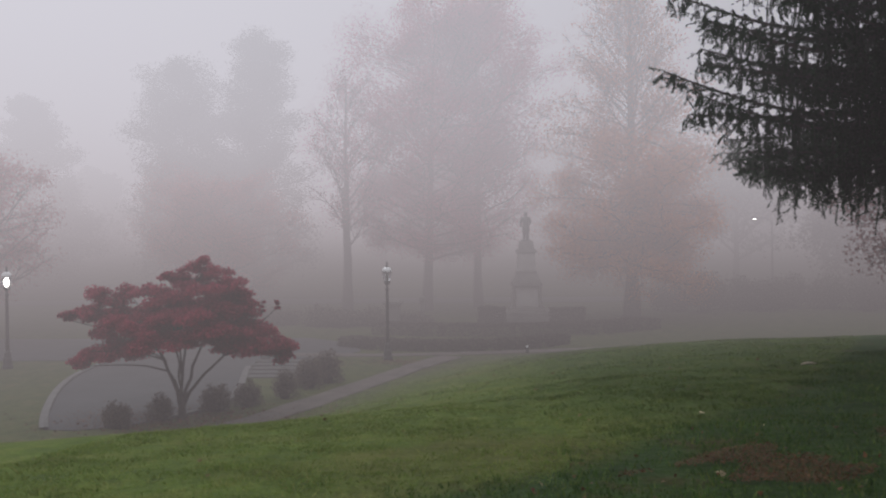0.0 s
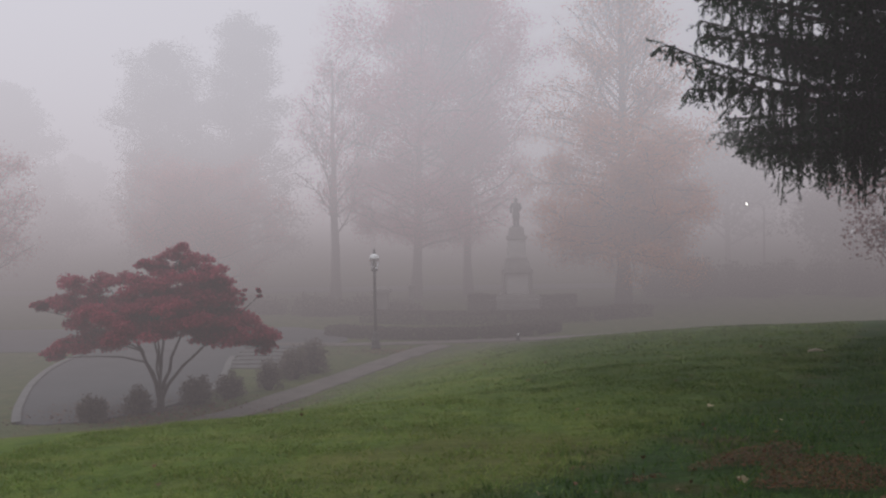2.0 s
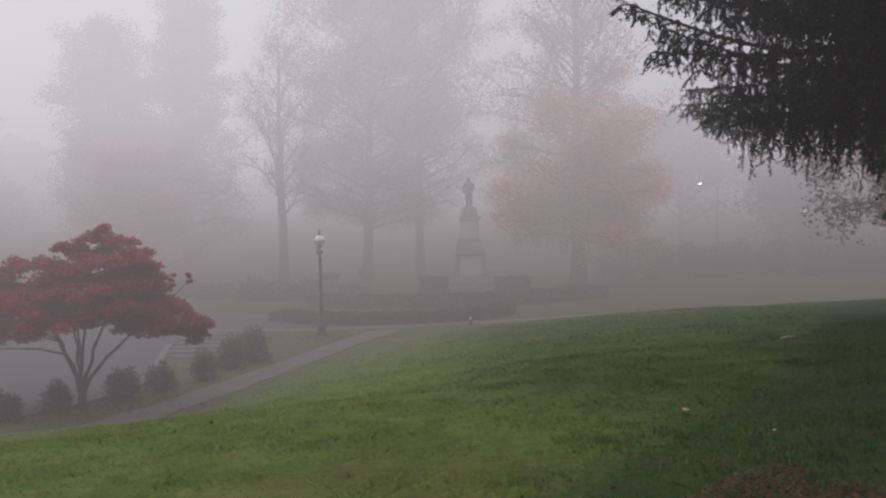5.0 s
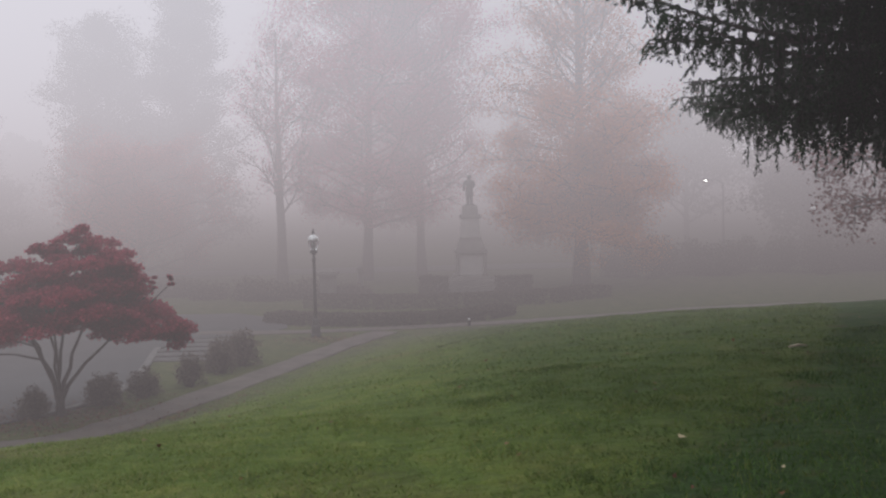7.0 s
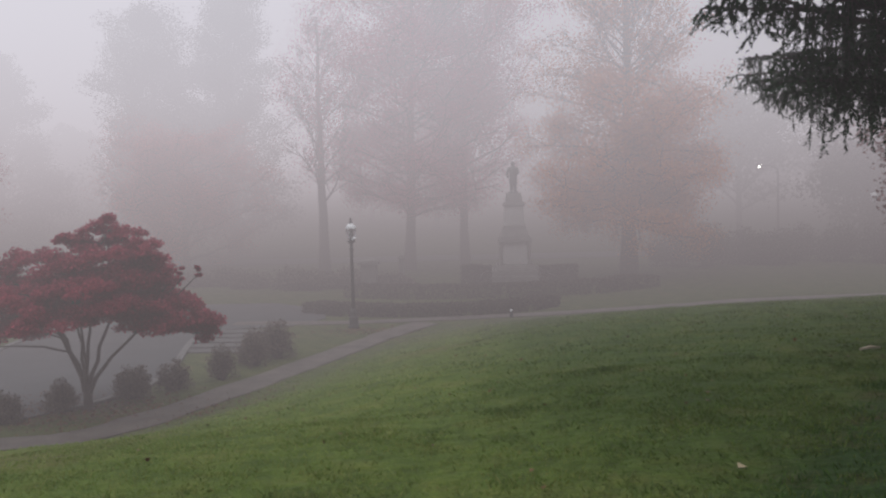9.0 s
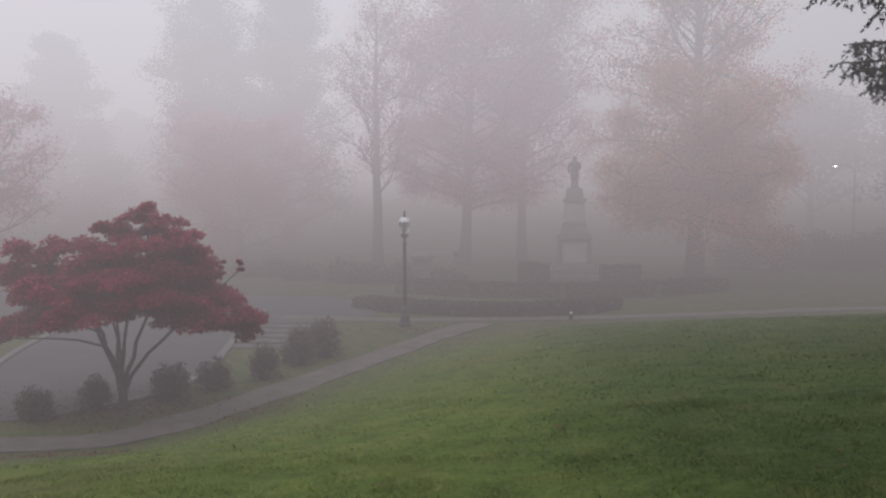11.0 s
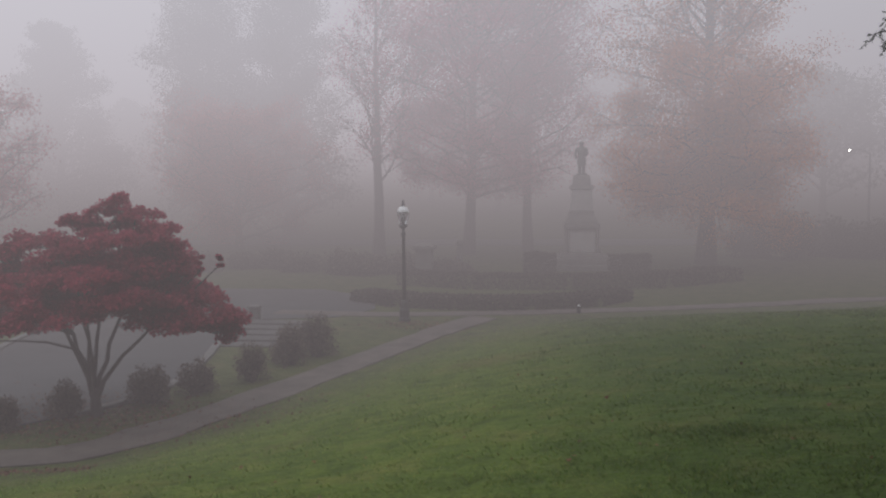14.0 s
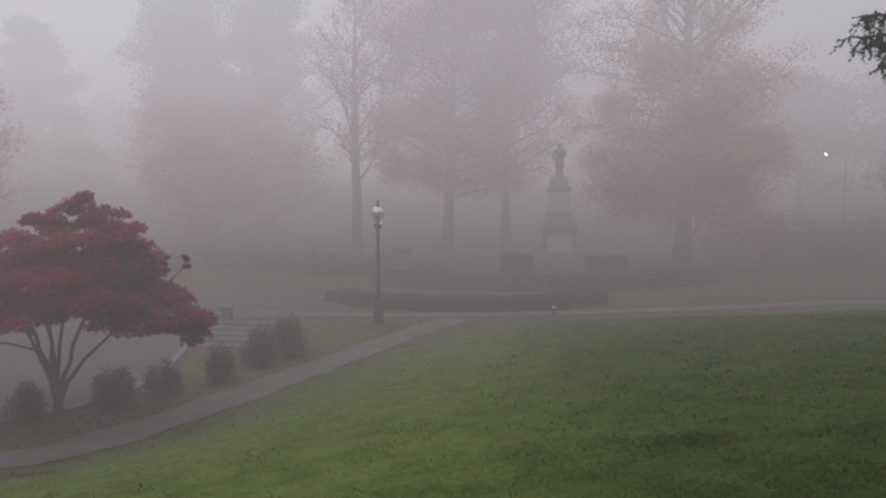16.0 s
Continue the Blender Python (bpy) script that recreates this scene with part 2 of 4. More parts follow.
HEDGE_LEAF = leafy("hedge_leaves", [(0.03, 0.03, 0.02), (0.055, 0.05, 0.03), (0.07, 0.04, 0.035)], 0.2)
NEEDLE = leafy("spruce_needles", [(0.010, 0.026, 0.012), (0.016, 0.040, 0.018), (0.028, 0.060, 0.024)], 0.06, 0.7)
LITTER = leafy("fallen_leaves", [(0.06, 0.024, 0.014), (0.095, 0.036, 0.018), (0.15, 0.072, 0.03), (0.05, 0.022, 0.015)], 0.1)
PALE_LEAF = leafy("pale_fallen_leaf", [(0.36, 0.27, 0.17), (0.46, 0.38, 0.26)], 0.1)


# ---- mesh helpers ----
def mesh_object(name, verts, faces, mat, parent=None, smooth=False):
    me = bpy.data.meshes.new(name)
    me.from_pydata([tuple(v) for v in verts] if not isinstance(verts, np.ndarray) else verts.tolist(), [], faces if isinstance(faces, list) else faces.tolist())
    me.materials.append(mat)
    if smooth:
        me.shade_smooth()
    ob = new(name, me)
    if parent:
        ob.parent = parent
    return ob


def part(name, bm, mat, parent=None, label=""):
    me = bpy.data.meshes.new(name)
    bm.to_mesh(me)
    bm.free()
    me.materials.append(mat)
    ob = new(name, me)
    if parent:
        ob.parent = parent
    return tagged(ob, label=label) if label else ob


def empty(name, x, y, z):
    ob = new(name)
    ob.matrix_basis = pose(x, y, z)
    return ob


def lathe(profile, sides=20, smooth=True):
    """A turned form from (radius, height) pairs."""
    bm = bmesh.new()
    rings = []
    for r, z in profile:
        rings.append([bm.verts.new((r * math.cos(a), r * math.sin(a), z)) for a in (2 * math.pi * i / sides for i in range(sides))])
    for lo, hi in zip(rings, rings[1:]):
        for i in range(sides):
            f = bm.faces.new((lo[i], lo[(i + 1) % sides], hi[(i + 1) % sides], hi[i]))
            f.smooth = smooth
    bm.faces.new(rings[0][::-1])
    bm.faces.new(rings[-1])
    return bm


def block(wx, wy, z0, z1, taper=1.0, bevel=0.02):
    bm = bmesh.new()
    lo = [bm.verts.new((sx * wx / 2, sy * wy / 2, z0)) for sx, sy in ((-1, -1), (1, -1), (1, 1), (-1, 1))]
    hi = [bm.verts.new((sx * wx * taper / 2, sy * wy * taper / 2, z1)) for sx, sy in ((-1, -1), (1, -1), (1, 1), (-1, 1))]
    bm.faces.new(lo[::-1]), bm.faces.new(hi)
    for i in range(4):
        bm.faces.new((lo[i], lo[(i + 1) % 4], hi[(i + 1) % 4], hi[i]))
    bmesh.ops.bevel(bm, geom=bm.edges[:], offset=bevel, segments=2, affect="EDGES")
    return bm


def tube(verts, faces, pts, radii, sides=6):
    """Adds a tapered limb along pts."""
    base = len(verts)
    pts = [Vector(p) for p in pts]
    for i, (p, r) in enumerate(zip(pts, radii)):
        d = (pts[min(i + 1, len(pts) - 1)] - pts[max(i - 1, 0)]).normalized()
        u = d.cross(Vector((0.31, 0.95, 0.07))).normalized()
        v = d.cross(u)
        for k in range(sides):
            a = 2 * math.pi * k / sides
            verts.append(tuple(p + (u * math.cos(a) + v * math.sin(a)) * r))
    for i in range(len(pts) - 1):
        for k in range(sides):
            a, b = base + i * sides + k, base + i * sides + (k + 1) % sides
            faces.append((a, b, b + sides, a + sides))
    faces.append(tuple(base + (len(pts) - 1) * sides + k for k in range(sides)))


def in_ball(rng, n, reach):
    """n offsets evenly spread in a flattened ball."""
    d = rng.normal(size=(n, 3))
    d /= np.linalg.norm(d, axis=1)[:, None]
    return d * rng.uniform(0, 1, n)[:, None] ** (1 / 2.2) * np.array(reach)


def leaf_quads(centres, size, rng, flat=0.0, long=1.5, simple=False):
    """A pointed leaf at each centre, folded unless simple. flat: 0 any way up, 1 level."""
    n = len(centres)
    a = rng.normal(size=(n, 3))
    a[:, 2] *= 1 - flat
    a /= np.linalg.norm(a, axis=1)[:, None] + 1e-9
    b = rng.normal(size=(n, 3))
    b[:, 2] *= 1 - flat
    b -= a * np.sum(a * b, axis=1)[:, None]
    b /= np.linalg.norm(b, axis=1)[:, None] + 1e-9
    s = size * rng.uniform(0.6, 1.3, n)[:, None]
    if simple:
        v = np.stack([centres - a * s * long / 2, centres + a * s * 0.3 + b * s * 0.6, centres + a * s * 0.3 - b * s * 0.6], 1).reshape(-1, 3)
        return v, np.arange(n * 3).reshape(-1, 3)
    droop = np.array((0, 0, -1.0)) * s * 0.25
    v = np.stack([centres - a * s * long / 2, centres + b * s / 2 + droop, centres + a * s * long / 2, centres - b * s / 2 + droop], 1).reshape(-1, 3)
    i = np.arange(n)[:, None] * 4
    return v, np.concatenate([i + (0, 1, 2), i + (0, 2, 3)])


def leaf_object(name, centres, size, mat, rng, parent=None, flat=0.0, long=1.5, simple=False):
    v, f = leaf_quads(np.asarray(centres), size, rng, flat, long, simple)
    me = bpy.data.meshes.new(name)
    me.vertices.add(len(v))
    me.vertices.foreach_set("co", v.ravel())
    me.loops.add(f.size)
    me.loops.foreach_set("vertex_index", f.ravel().astype(np.int32))
    me.polygons.add(len(f))
    me.polygons.foreach_set("loop_start", np.arange(0, f.size, 3, dtype=np.int32))
    me.polygons.foreach_set("loop_total", np.full(len(f), 3, dtype=np.int32))
    me.update(calc_edges=True)
    me.materials.append(mat)
    ob = new(name, me)
    if parent:
        ob.parent = parent
    return ob


# ---- lie of the land ----
TOE = [(-90, 8), (-22, 15.4), (-9.1, 18.5), (-7.0, 19.3), (-5.8, 21.7), (-4.4, 25.8), (-2.1, 32.4), (-0.6, 35.4), (4.8, 36.5), (12.7, 39.3), (21, 40.4), (90, 48)]


def toe_distance(x, y):
    """How far inside the hill a spot lies (negative: down on the level)."""
    best, side = 1e9, 1
    for (ax, ay), (bx, by) in zip(TOE, TOE[1:]):
        ux, uy = bx - ax, by - ay
        k = max(0.0, min(1.0, ((x - ax) * ux + (y - ay) * uy) / (ux * ux + uy * uy)))
        px, py = x - ax - k * ux, y - ay - k * uy
        d = math.hypot(px, py)
        if d < best - 1e-9:
            best, side = d, (1 if ux * py - uy * px < 0 else -1)
    return best * side


def land(x, y):
    d = toe_distance(x, y)
    if d > 0:
        # the fall towards the cross path is the gentler one
        far = 0.55 * max(0.0, (36.0 + 0.27 * max(x, 0.0) - y) * 0.965)
        d = -1.5 * math.log(math.exp(-d / 1.5) + math.exp(-far / 1.5)) if min(d, far) < 30 else min(d, far)
        d = max(d, 0.0)
    h = 3.5 * (1 - math.exp(-((max(d, 0) / 9) ** 1.3)))
    if d > 0.5:
        h += 0.07 * noise.noise((x * 0.35, y * 0.35, 0)) * min(1, d / 3) + 0.025 * noise.noise((x * 1.3, y * 1.3, 5)) * min(1, d / 3)
    return h + max(0.0, y - 78) * 0.06


def spread(lo, hi, near_lo, near_hi, step, growth):
    """Grid lines, even in the near stretch and ever wider beyond it."""
    out = list(np.arange(near_lo, near_hi, step))
    s, v = step, near_hi
    while v < hi:
        out.append(v)
        s *= growth
        v += s
    s, v = step, near_lo
    while v > lo:
        s *= growth
        v -= s
        out.insert(0, v)
    return out


gx, gy = spread(-700, 700, -24, 22, 0.45, 1.22), spread(-300, 1500, -3, 42, 0.45, 1.22)
g_verts = [(x, y, land(x, y)) for y in gy for x in gx]
W = len(gx)
g_faces = [(j * W + i, j * W + i + 1, (j + 1) * W + i + 1, (j + 1) * W + i) for j in range(len(gy) - 1) for i in range(W - 1)]
ground = tagged(mesh_object("ground", g_verts, g_faces, LAWN, smooth=True), "damp green lawn sloping down to level park ground", "lawn", kind="structure")


# added far ring wall, lost in fog; keeps the low sky dimmer than overhead
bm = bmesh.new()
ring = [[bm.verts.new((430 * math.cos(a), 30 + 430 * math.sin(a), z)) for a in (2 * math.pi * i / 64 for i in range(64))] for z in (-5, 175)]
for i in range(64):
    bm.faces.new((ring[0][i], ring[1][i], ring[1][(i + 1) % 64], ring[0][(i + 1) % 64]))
tagged(part("backdrop", bm, surface("pale_ring_wall", (0.5, 0.5, 0.52), (0.6, 0.6, 0.62), 0.01, 1.0, 0)), "pale grey ring wall added to dim the low sky", "backdrop", kind="structure")


def strip(name, centre, width, lift, mat, thick=0.06):
    """A paved strip along a line of (x, y), lying on the land, with edges that go down into it."""
    pts = [Vector((*p, 0)) for p in centre]
    fine = []
    for i in range(len(pts) - 1):
        p0, p1, p2, p3 = pts[max(i - 1, 0)], pts[i], pts[i + 1], pts[min(i + 2, len(pts) - 1)]
        n = max(2, int((p2 - p1).length / 0.5))
        for k in range(n):
            t = k / n
            fine.append(0.5 * (2 * p1 + (p2 - p0) * t + (2 * p0 - 5 * p1 + 4 * p2 - p3) * t * t + (3 * p1 - p0 - 3 * p2 + p3) * t ** 3))
    fine.append(pts[-1])
    verts, faces = [], []
    for i, p in enumerate(fine):
        d = (fine[min(i + 1, len(fine) - 1)] - fine[max(i - 1, 0)]).normalized()
        s = Vector((d.y, -d.x, 0))
        w = width / 2 * (1 + (0.2 * noise.noise((p.x * 0.8, p.y * 0.8, 3)) + 0.16 * noise.noise((p.x * 2.6, p.y * 2.6, 8))) * (1 if width > 0.5 else 0.1))
        z = max(land(p.x + s.x * o, p.y + s.y * o) for o in (-w * 0.8, 0, w * 0.8)) + lift
        for o, dz in ((-w, -thick - 0.12), (-w, 0), (0, 0.01), (w, 0), (w, -thick - 0.12)):
            verts.append((p.x + s.x * o, p.y + s.y * o, z + dz))
    for i in range(len(fine) - 1):
        for k in range(4):
            a = i * 5 + k
            faces.append((a, a + 5, a + 6, a + 1))
    return mesh_object(name, verts, faces, mat)


footpath = tagged(strip("footpath", [(-60, 11.6), (-22, 16.4), (-13, 18.1), (-9.6, 19.1), (-7.6, 19.7), (-6.5, 21.4), (-5.4, 24.2), (-4.0, 28.2), (-2.6, 32.3), (-1.5, 34.8)], 1.05, 0.03, PATHWAY), "worn pale footpath curving between lawn and verge", "path", kind="structure")
cross_path = tagged(strip("cross_path", [(-9, 35.6), (-5.0, 35.3), (-1.4, 35.75), (1.9, 36.45), (4.8, 37.2), (9.1, 38.6), (12.9, 39.95), (20.9, 41.0), (60, 45.5)], 0.9, 0.025, PATHWAY), "narrow pale footpath below the lawn", "path", kind="structure")


def sheet(name, outline, z, mat):
    bm = bmesh.new()
    lo = [bm.verts.new((x, y, z - 0.1)) for x, y in outline]
    hi = [bm.verts.new((x, y, z)) for x, y in outline]
    bm.faces.new(hi)
    for i in range(len(lo)):
        j = (i + 1) % len(lo)
        bm.faces.new((lo[i], lo[j], hi[j], hi[i]))
    bmesh.ops.recalc_face_normals(bm, faces=bm.faces[:])
    return part(name, bm, mat)


LEFT_KERB = [(-11.6, 20.7), (-12.3, 22.0), (-13.4, 24.4), (-14.4, 26.9), (-15.3, 30.0), (-15.8, 33.5)]
RIGHT_KERB = [(-9.0, 21.9), (-8.2, 23.3), (-8.0, 25.0), (-8.3, 27.2), (-9.0, 30.3), (-9.3, 31.8)]
driveway = tagged(sheet("road_drive", LEFT_KERB + [(-15.9, 33.9), (-9.3, 33.9)] + RIGHT_KERB[::-1] + [(-9.8, 21.0), (-10.8, 20.6)], 0.02, ASPHALT), "wet grey asphalt drive opening onto the street", "road", kind="structure")
street = tagged(sheet("road_street", [(-120, 33.9), (-9.3, 33.9), (-6.6, 34.6), (-5.6, 36.5), (-6.2, 39.5), (-9, 42), (-120, 43.5)], 0.024, ASPHALT), "grey asphalt street fading into fog", "road", kind="structure")
back_road = tagged(sheet("road_back", [(-120, 67), (150, 67), (150, 73), (-120, 73)], 0.03, ASPHALT), "asphalt street beyond the park trees", "road", kind="structure")
for nm, line in (("kerb_left", LEFT_KERB), ("kerb_right", RIGHT_KERB)):
    tagged(strip("kerb", line, 0.22, 0.07, CONCRETE, 0.14), "pale concrete kerb edging the asphalt drive", "kerb", kind="structure")


# ---- park lamps ----
def park_lamp(x, y, z, lit=False):
    lamp = empty("park_lamp", x, y, z)
    part("base", lathe([(0.20, 0), (0.20, 0.10), (0.175, 0.13), (0.165, 0.38), (0.13, 0.46), (0.12, 0.62), (0.075, 0.72)], 12, False), IRON, lamp)
    part("shaft", lathe([(0.072, 0.70), (0.066, 1.5), (0.055, 2.85), (0.075, 2.88), (0.075, 2.93), (0.052, 2.97), (0.06, 3.12)], 12), IRON, lamp)
    part("collar", lathe([(0.06, 3.10), (0.13, 3.16), (0.15, 3.22), (0.11, 3.25)], 16), IRON, lamp)
    part("globe", lathe([(0.10, 3.25), (0.17, 3.38), (0.20, 3.55), (0.19, 3.66)], 18), GLASS, lamp, "clear ribbed glass globe")
    part("bulb", lathe([(0.03, 3.26), (0.05, 3.32), (0.07, 3.45), (0.05, 3.55), (0.01, 3.58)], 12), BULB_ON if lit else BULB_OFF, lamp, "glowing bulb" if lit else "unlit frosted bulb")
    part("cap", lathe([(0.195, 3.64), (0.20, 3.67), (0.175, 3.74), (0.11, 3.81), (0.045, 3.84)], 18), WHITE, lamp, "white enamelled lamp cap")
    part("finial", lathe([(0.04, 3.83), (0.065, 3.88), (0.03, 3.93), (0.05, 3.98), (0.01, 4.06)], 10), IRON, lamp)
    return lamp


tagged(park_lamp(-4.09, 34.0, 0.0), "black iron lamp post with white cap beside the path", "lamp post", "park lamps")
tagged(park_lamp(-19.0, 31.8, 0.0, True), "black iron lamp post with glowing bulb by the drive", "lamp post", "park lamps")
tagged(park_lamp(26.4, 60.5, 0.5), "dim iron lamp post far off in fog", "lamp post", "park lamps")


def street_light(x, y, z, height):
    lamp = empty("street_light", x, y, z)
    part("pole", lathe([(0.11, 0), (0.10, 1), (0.06, height - 0.2), (0.05, height)], 10), IRON, lamp)
    verts, faces = [], []
    tube(verts, faces, [(0, 0, height - 0.1), (-0.5, 0, height + 0.25), (-1.3, 0, height + 0.3)], [0.05, 0.04, 0.04], 8)
    mesh_object("arm", verts, faces, IRON, lamp)
    head = part("head", lathe([(0.04, 0.08), (0.16, 0.04), (0.2, -0.02), (0.2, -0.06)], 14), IRON, lamp)
    head.location = (-1.4, 0, height + 0.3)
    bulb = part("bulb", lathe([(0.08, 0.0), (0.075, -0.05), (0.045, -0.08), (0.02, -0.09)], 14), BULB_ON, head, "bright white lamp glass")
    bulb.location = (0, 0, -0.04)
    return lamp


tagged(street_light(23.4, 70, 0, 6.3), "tall street light shining white through fog", "street light")


# ---- monument ----
def monument(x, y):
    mon = empty("monument", x, y, 0)
    part("step", block(4.2, 4.2, -0.05, 0.28), DARK_STONE, mon)
    part("step", block(3.3, 3.3, 0.28, 0.56), DARK_STONE, mon)
    part("base_course", block(2.3, 2.3, 0.56, 0.84, 0.93), DARK_STONE, mon)
    part("die", block(1.42, 1.42, 0.84, 2.10, 0.97), PALE_STONE, mon, "pale granite block")
    part("cornice", block(1.92, 1.92, 2.10, 2.36, 0.96, 0.05), DARK_STONE, mon)
    part("shoulder", block(1.66, 1.66, 2.36, 2.86, 0.80), DARK_STONE, mon)
    part("moulding", block(1.36, 1.36, 2.86, 3.02, 0.94, 0.04), DARK_STONE, mon)
    part("upper_die", block(1.16, 1.16, 3.02, 4.12, 0.92), STONE, mon)
    part("upper_cornice", block(1.28, 1.28, 4.12, 4.38, 0.94, 0.05), DARK_STONE, mon)
    part("cap", block(0.98, 0.98, 4.38, 4.90, 0.84, 0.04), DARK_STONE, mon)
    for sx in (-1, 1):
        for sy in (-1, 1):
            col = part("column", lathe([(0.13, 0.84), (0.13, 0.92), (0.10, 0.97), (0.095, 2.0), (0.13, 2.10)], 12), DARK_STONE, mon)
            col.location = (sx * 0.8, sy * 0.8, 0)
    return mon


tagged(monument(2.47, 52), "tiered granite monument pedestal with dark cornices", "monument")


def statue(x, y, z):
    """A plain standing form."""
    verts, faces = [], []
    tube(verts, faces, [(-0.1, 0, 0), (-0.1, 0, 0.42), (-0.07, 0, 0.85)], [0.085, 0.10, 0.12], 10)
    tube(verts, faces, [(0.1, -0.06, 0), (0.1, -0.03, 0.42), (0.07, 0, 0.85)], [0.085, 0.10, 0.12], 10)
    tube(verts, faces, [(0, 0, 0.5), (0, 0, 0.75), (0, 0, 1.0), (0, 0, 1.25), (0, 0, 1.42), (0, 0, 1.5)], [0.24, 0.23, 0.2, 0.23, 0.2, 0.08], 14)
    tube(verts, faces, [(-0.2, 0, 1.4), (-0.32, -0.02, 1.1), (-0.3, -0.1, 0.82)], [0.09, 0.075, 0.06], 8)
    tube(verts, faces, [(0.2, 0, 1.4), (0.3, -0.02, 1.12), (0.2, -0.16, 0.98)], [0.09, 0.075, 0.06], 8)
    tube(verts, faces, [(0, 0, 1.46), (0, -0.01, 1.53), (0, -0.02, 1.62), (0, -0.02, 1.70), (0, -0.02, 1.75)], [0.06, 0.09, 0.115, 0.10, 0.04], 12)
    tube(verts, faces, [(0, 0, -0.02), (0, 0, 0.05)], [0.3, 0.28], 14)
    ob = mesh_object("statue", verts, faces, BRONZE, smooth=True)
    ob.matrix_basis = pose(x, y, z)
    return ob


tagged(statue(2.47, 52, 4.92), "dark bronze statue standing on the granite pedestal", "statue")


def stone_pillar(x, y, width, height, name="stone_pillar"):
    p = empty(name, x, y, 0)
    part("shaft", block(width, width, -0.05, height - 0.3, 0.97), DARK_STONE, p)
    part("cap", block(width * 1.3, width * 1.3, height - 0.3, height - 0.12, 1.0, 0.03), DARK_STONE, p)
    part("top", block(width * 1.1, width * 1.1, height - 0.12, height, 0.6, 0.03), DARK_STONE, p)
    return p


tagged(stone_pillar(-5.45, 48.3, 0.85, 1.55), "square weathered stone pillar with a broad cap", "pillar")
tagged(stone_pillar(-3.9, 50.5, 0.3, 1.6), "slim weathered stone post", "post")


def path_marker(x, y, z):
    p = empty("path_marker", x, y, z)
    part("post", lathe([(0.07, 0), (0.07, 0.22), (0.05, 0.25)], 10), IRON, p)
    part("reflector", lathe([(0.05, 0.245), (0.05, 0.29), (0.02, 0.31)], 10), WHITE, p)
    return p


tagged(path_marker(1.75, 36.0, land(1.75, 36.0)), "small dark marker post with pale top beside the path", "marker post")


# ---- woody plants ----
def skeleton_tree(rng, height, trunk_r, first, reach, upward, limbs, lean=(0, 0), crook=0.05, slim=1.0):
    """Trunk, limbs and twigs of a tree: the trunk's tube, the branches' tubes and the twigs' ends."""
    tv, tf, bv, bf, ends = [], [], [], [], []
    k = 9
    trunk = [Vector((lean[0] * i / k + rng.normal() * crook * trunk_r * 3, lean[1] * i / k + rng.normal() * crook * trunk_r * 3, height * i / k)) for i in range(k + 1)]
    trunk[0] = Vector((0, 0, -0.15))
    radii = [trunk_r * (1.35 if i == 0 else 1.0) * (1 - 0.93 * i / k) + 0.015 for i in range(k + 1)]
    tube(tv, tf, trunk, radii, 10)
    for j in range(limbs):
        f = first + (0.97 - first) * (j + rng.uniform(0, 0.8)) / limbs
        i = min(int(f * k), k - 1)
        p = trunk[i].lerp(trunk[i + 1], f * k - i)
        ang = j * 2.4 + rng.uniform(-0.4, 0.4)
        length = reach(f) * rng.uniform(0.75, 1.1)
        r0 = max(0.02, trunk_r * (1 - f) * 0.5 * slim + 0.015)
        line, d = [p], Vector((math.cos(ang), math.sin(ang), upward(f)))
        for s in range(5):
            d = (d + Vector((rng.normal() * 0.16, rng.normal() * 0.16, rng.normal() * 0.12 + 0.04))).normalized()
            line.append(line[-1] + d * length / 5)
        tube(bv, bf, line, [r0 * (1 - 0.17 * s) for s in range(6)], 6)
        ends += line[3:]
        for q in range(8):
            s = 1 + (q % 4)
            start = line[s].lerp(line[s + 1], rng.uniform(0, 1))
            dd = (d * 0.5 + Vector((rng.normal() * 0.6, rng.normal() * 0.6, rng.normal() * 0.35 + upward(f) * 0.5))).normalized()
            mid = start + dd * length * 0.2
            dd2 = (dd + Vector((rng.normal() * 0.35, rng.normal() * 0.35, rng.normal() * 0.3))).normalized()
            tip = mid + dd2 * length * 0.2
            tube(bv, bf, [start, mid, tip], [r0 * 0.38, r0 * 0.25, 0.008], 4)
            ends += [mid, tip]
            for _ in range(5):
                t2 = mid + (dd + Vector((rng.normal() * 0.8, rng.normal() * 0.8, rng.normal() * 0.6))).normalized() * length * 0.17
                tube(bv, bf, [mid, t2], [r0 * 0.2, 0.006], 3)
                ends.append(t2)
    return tv, tf, bv, bf, np.array([tuple(e) for e in ends])


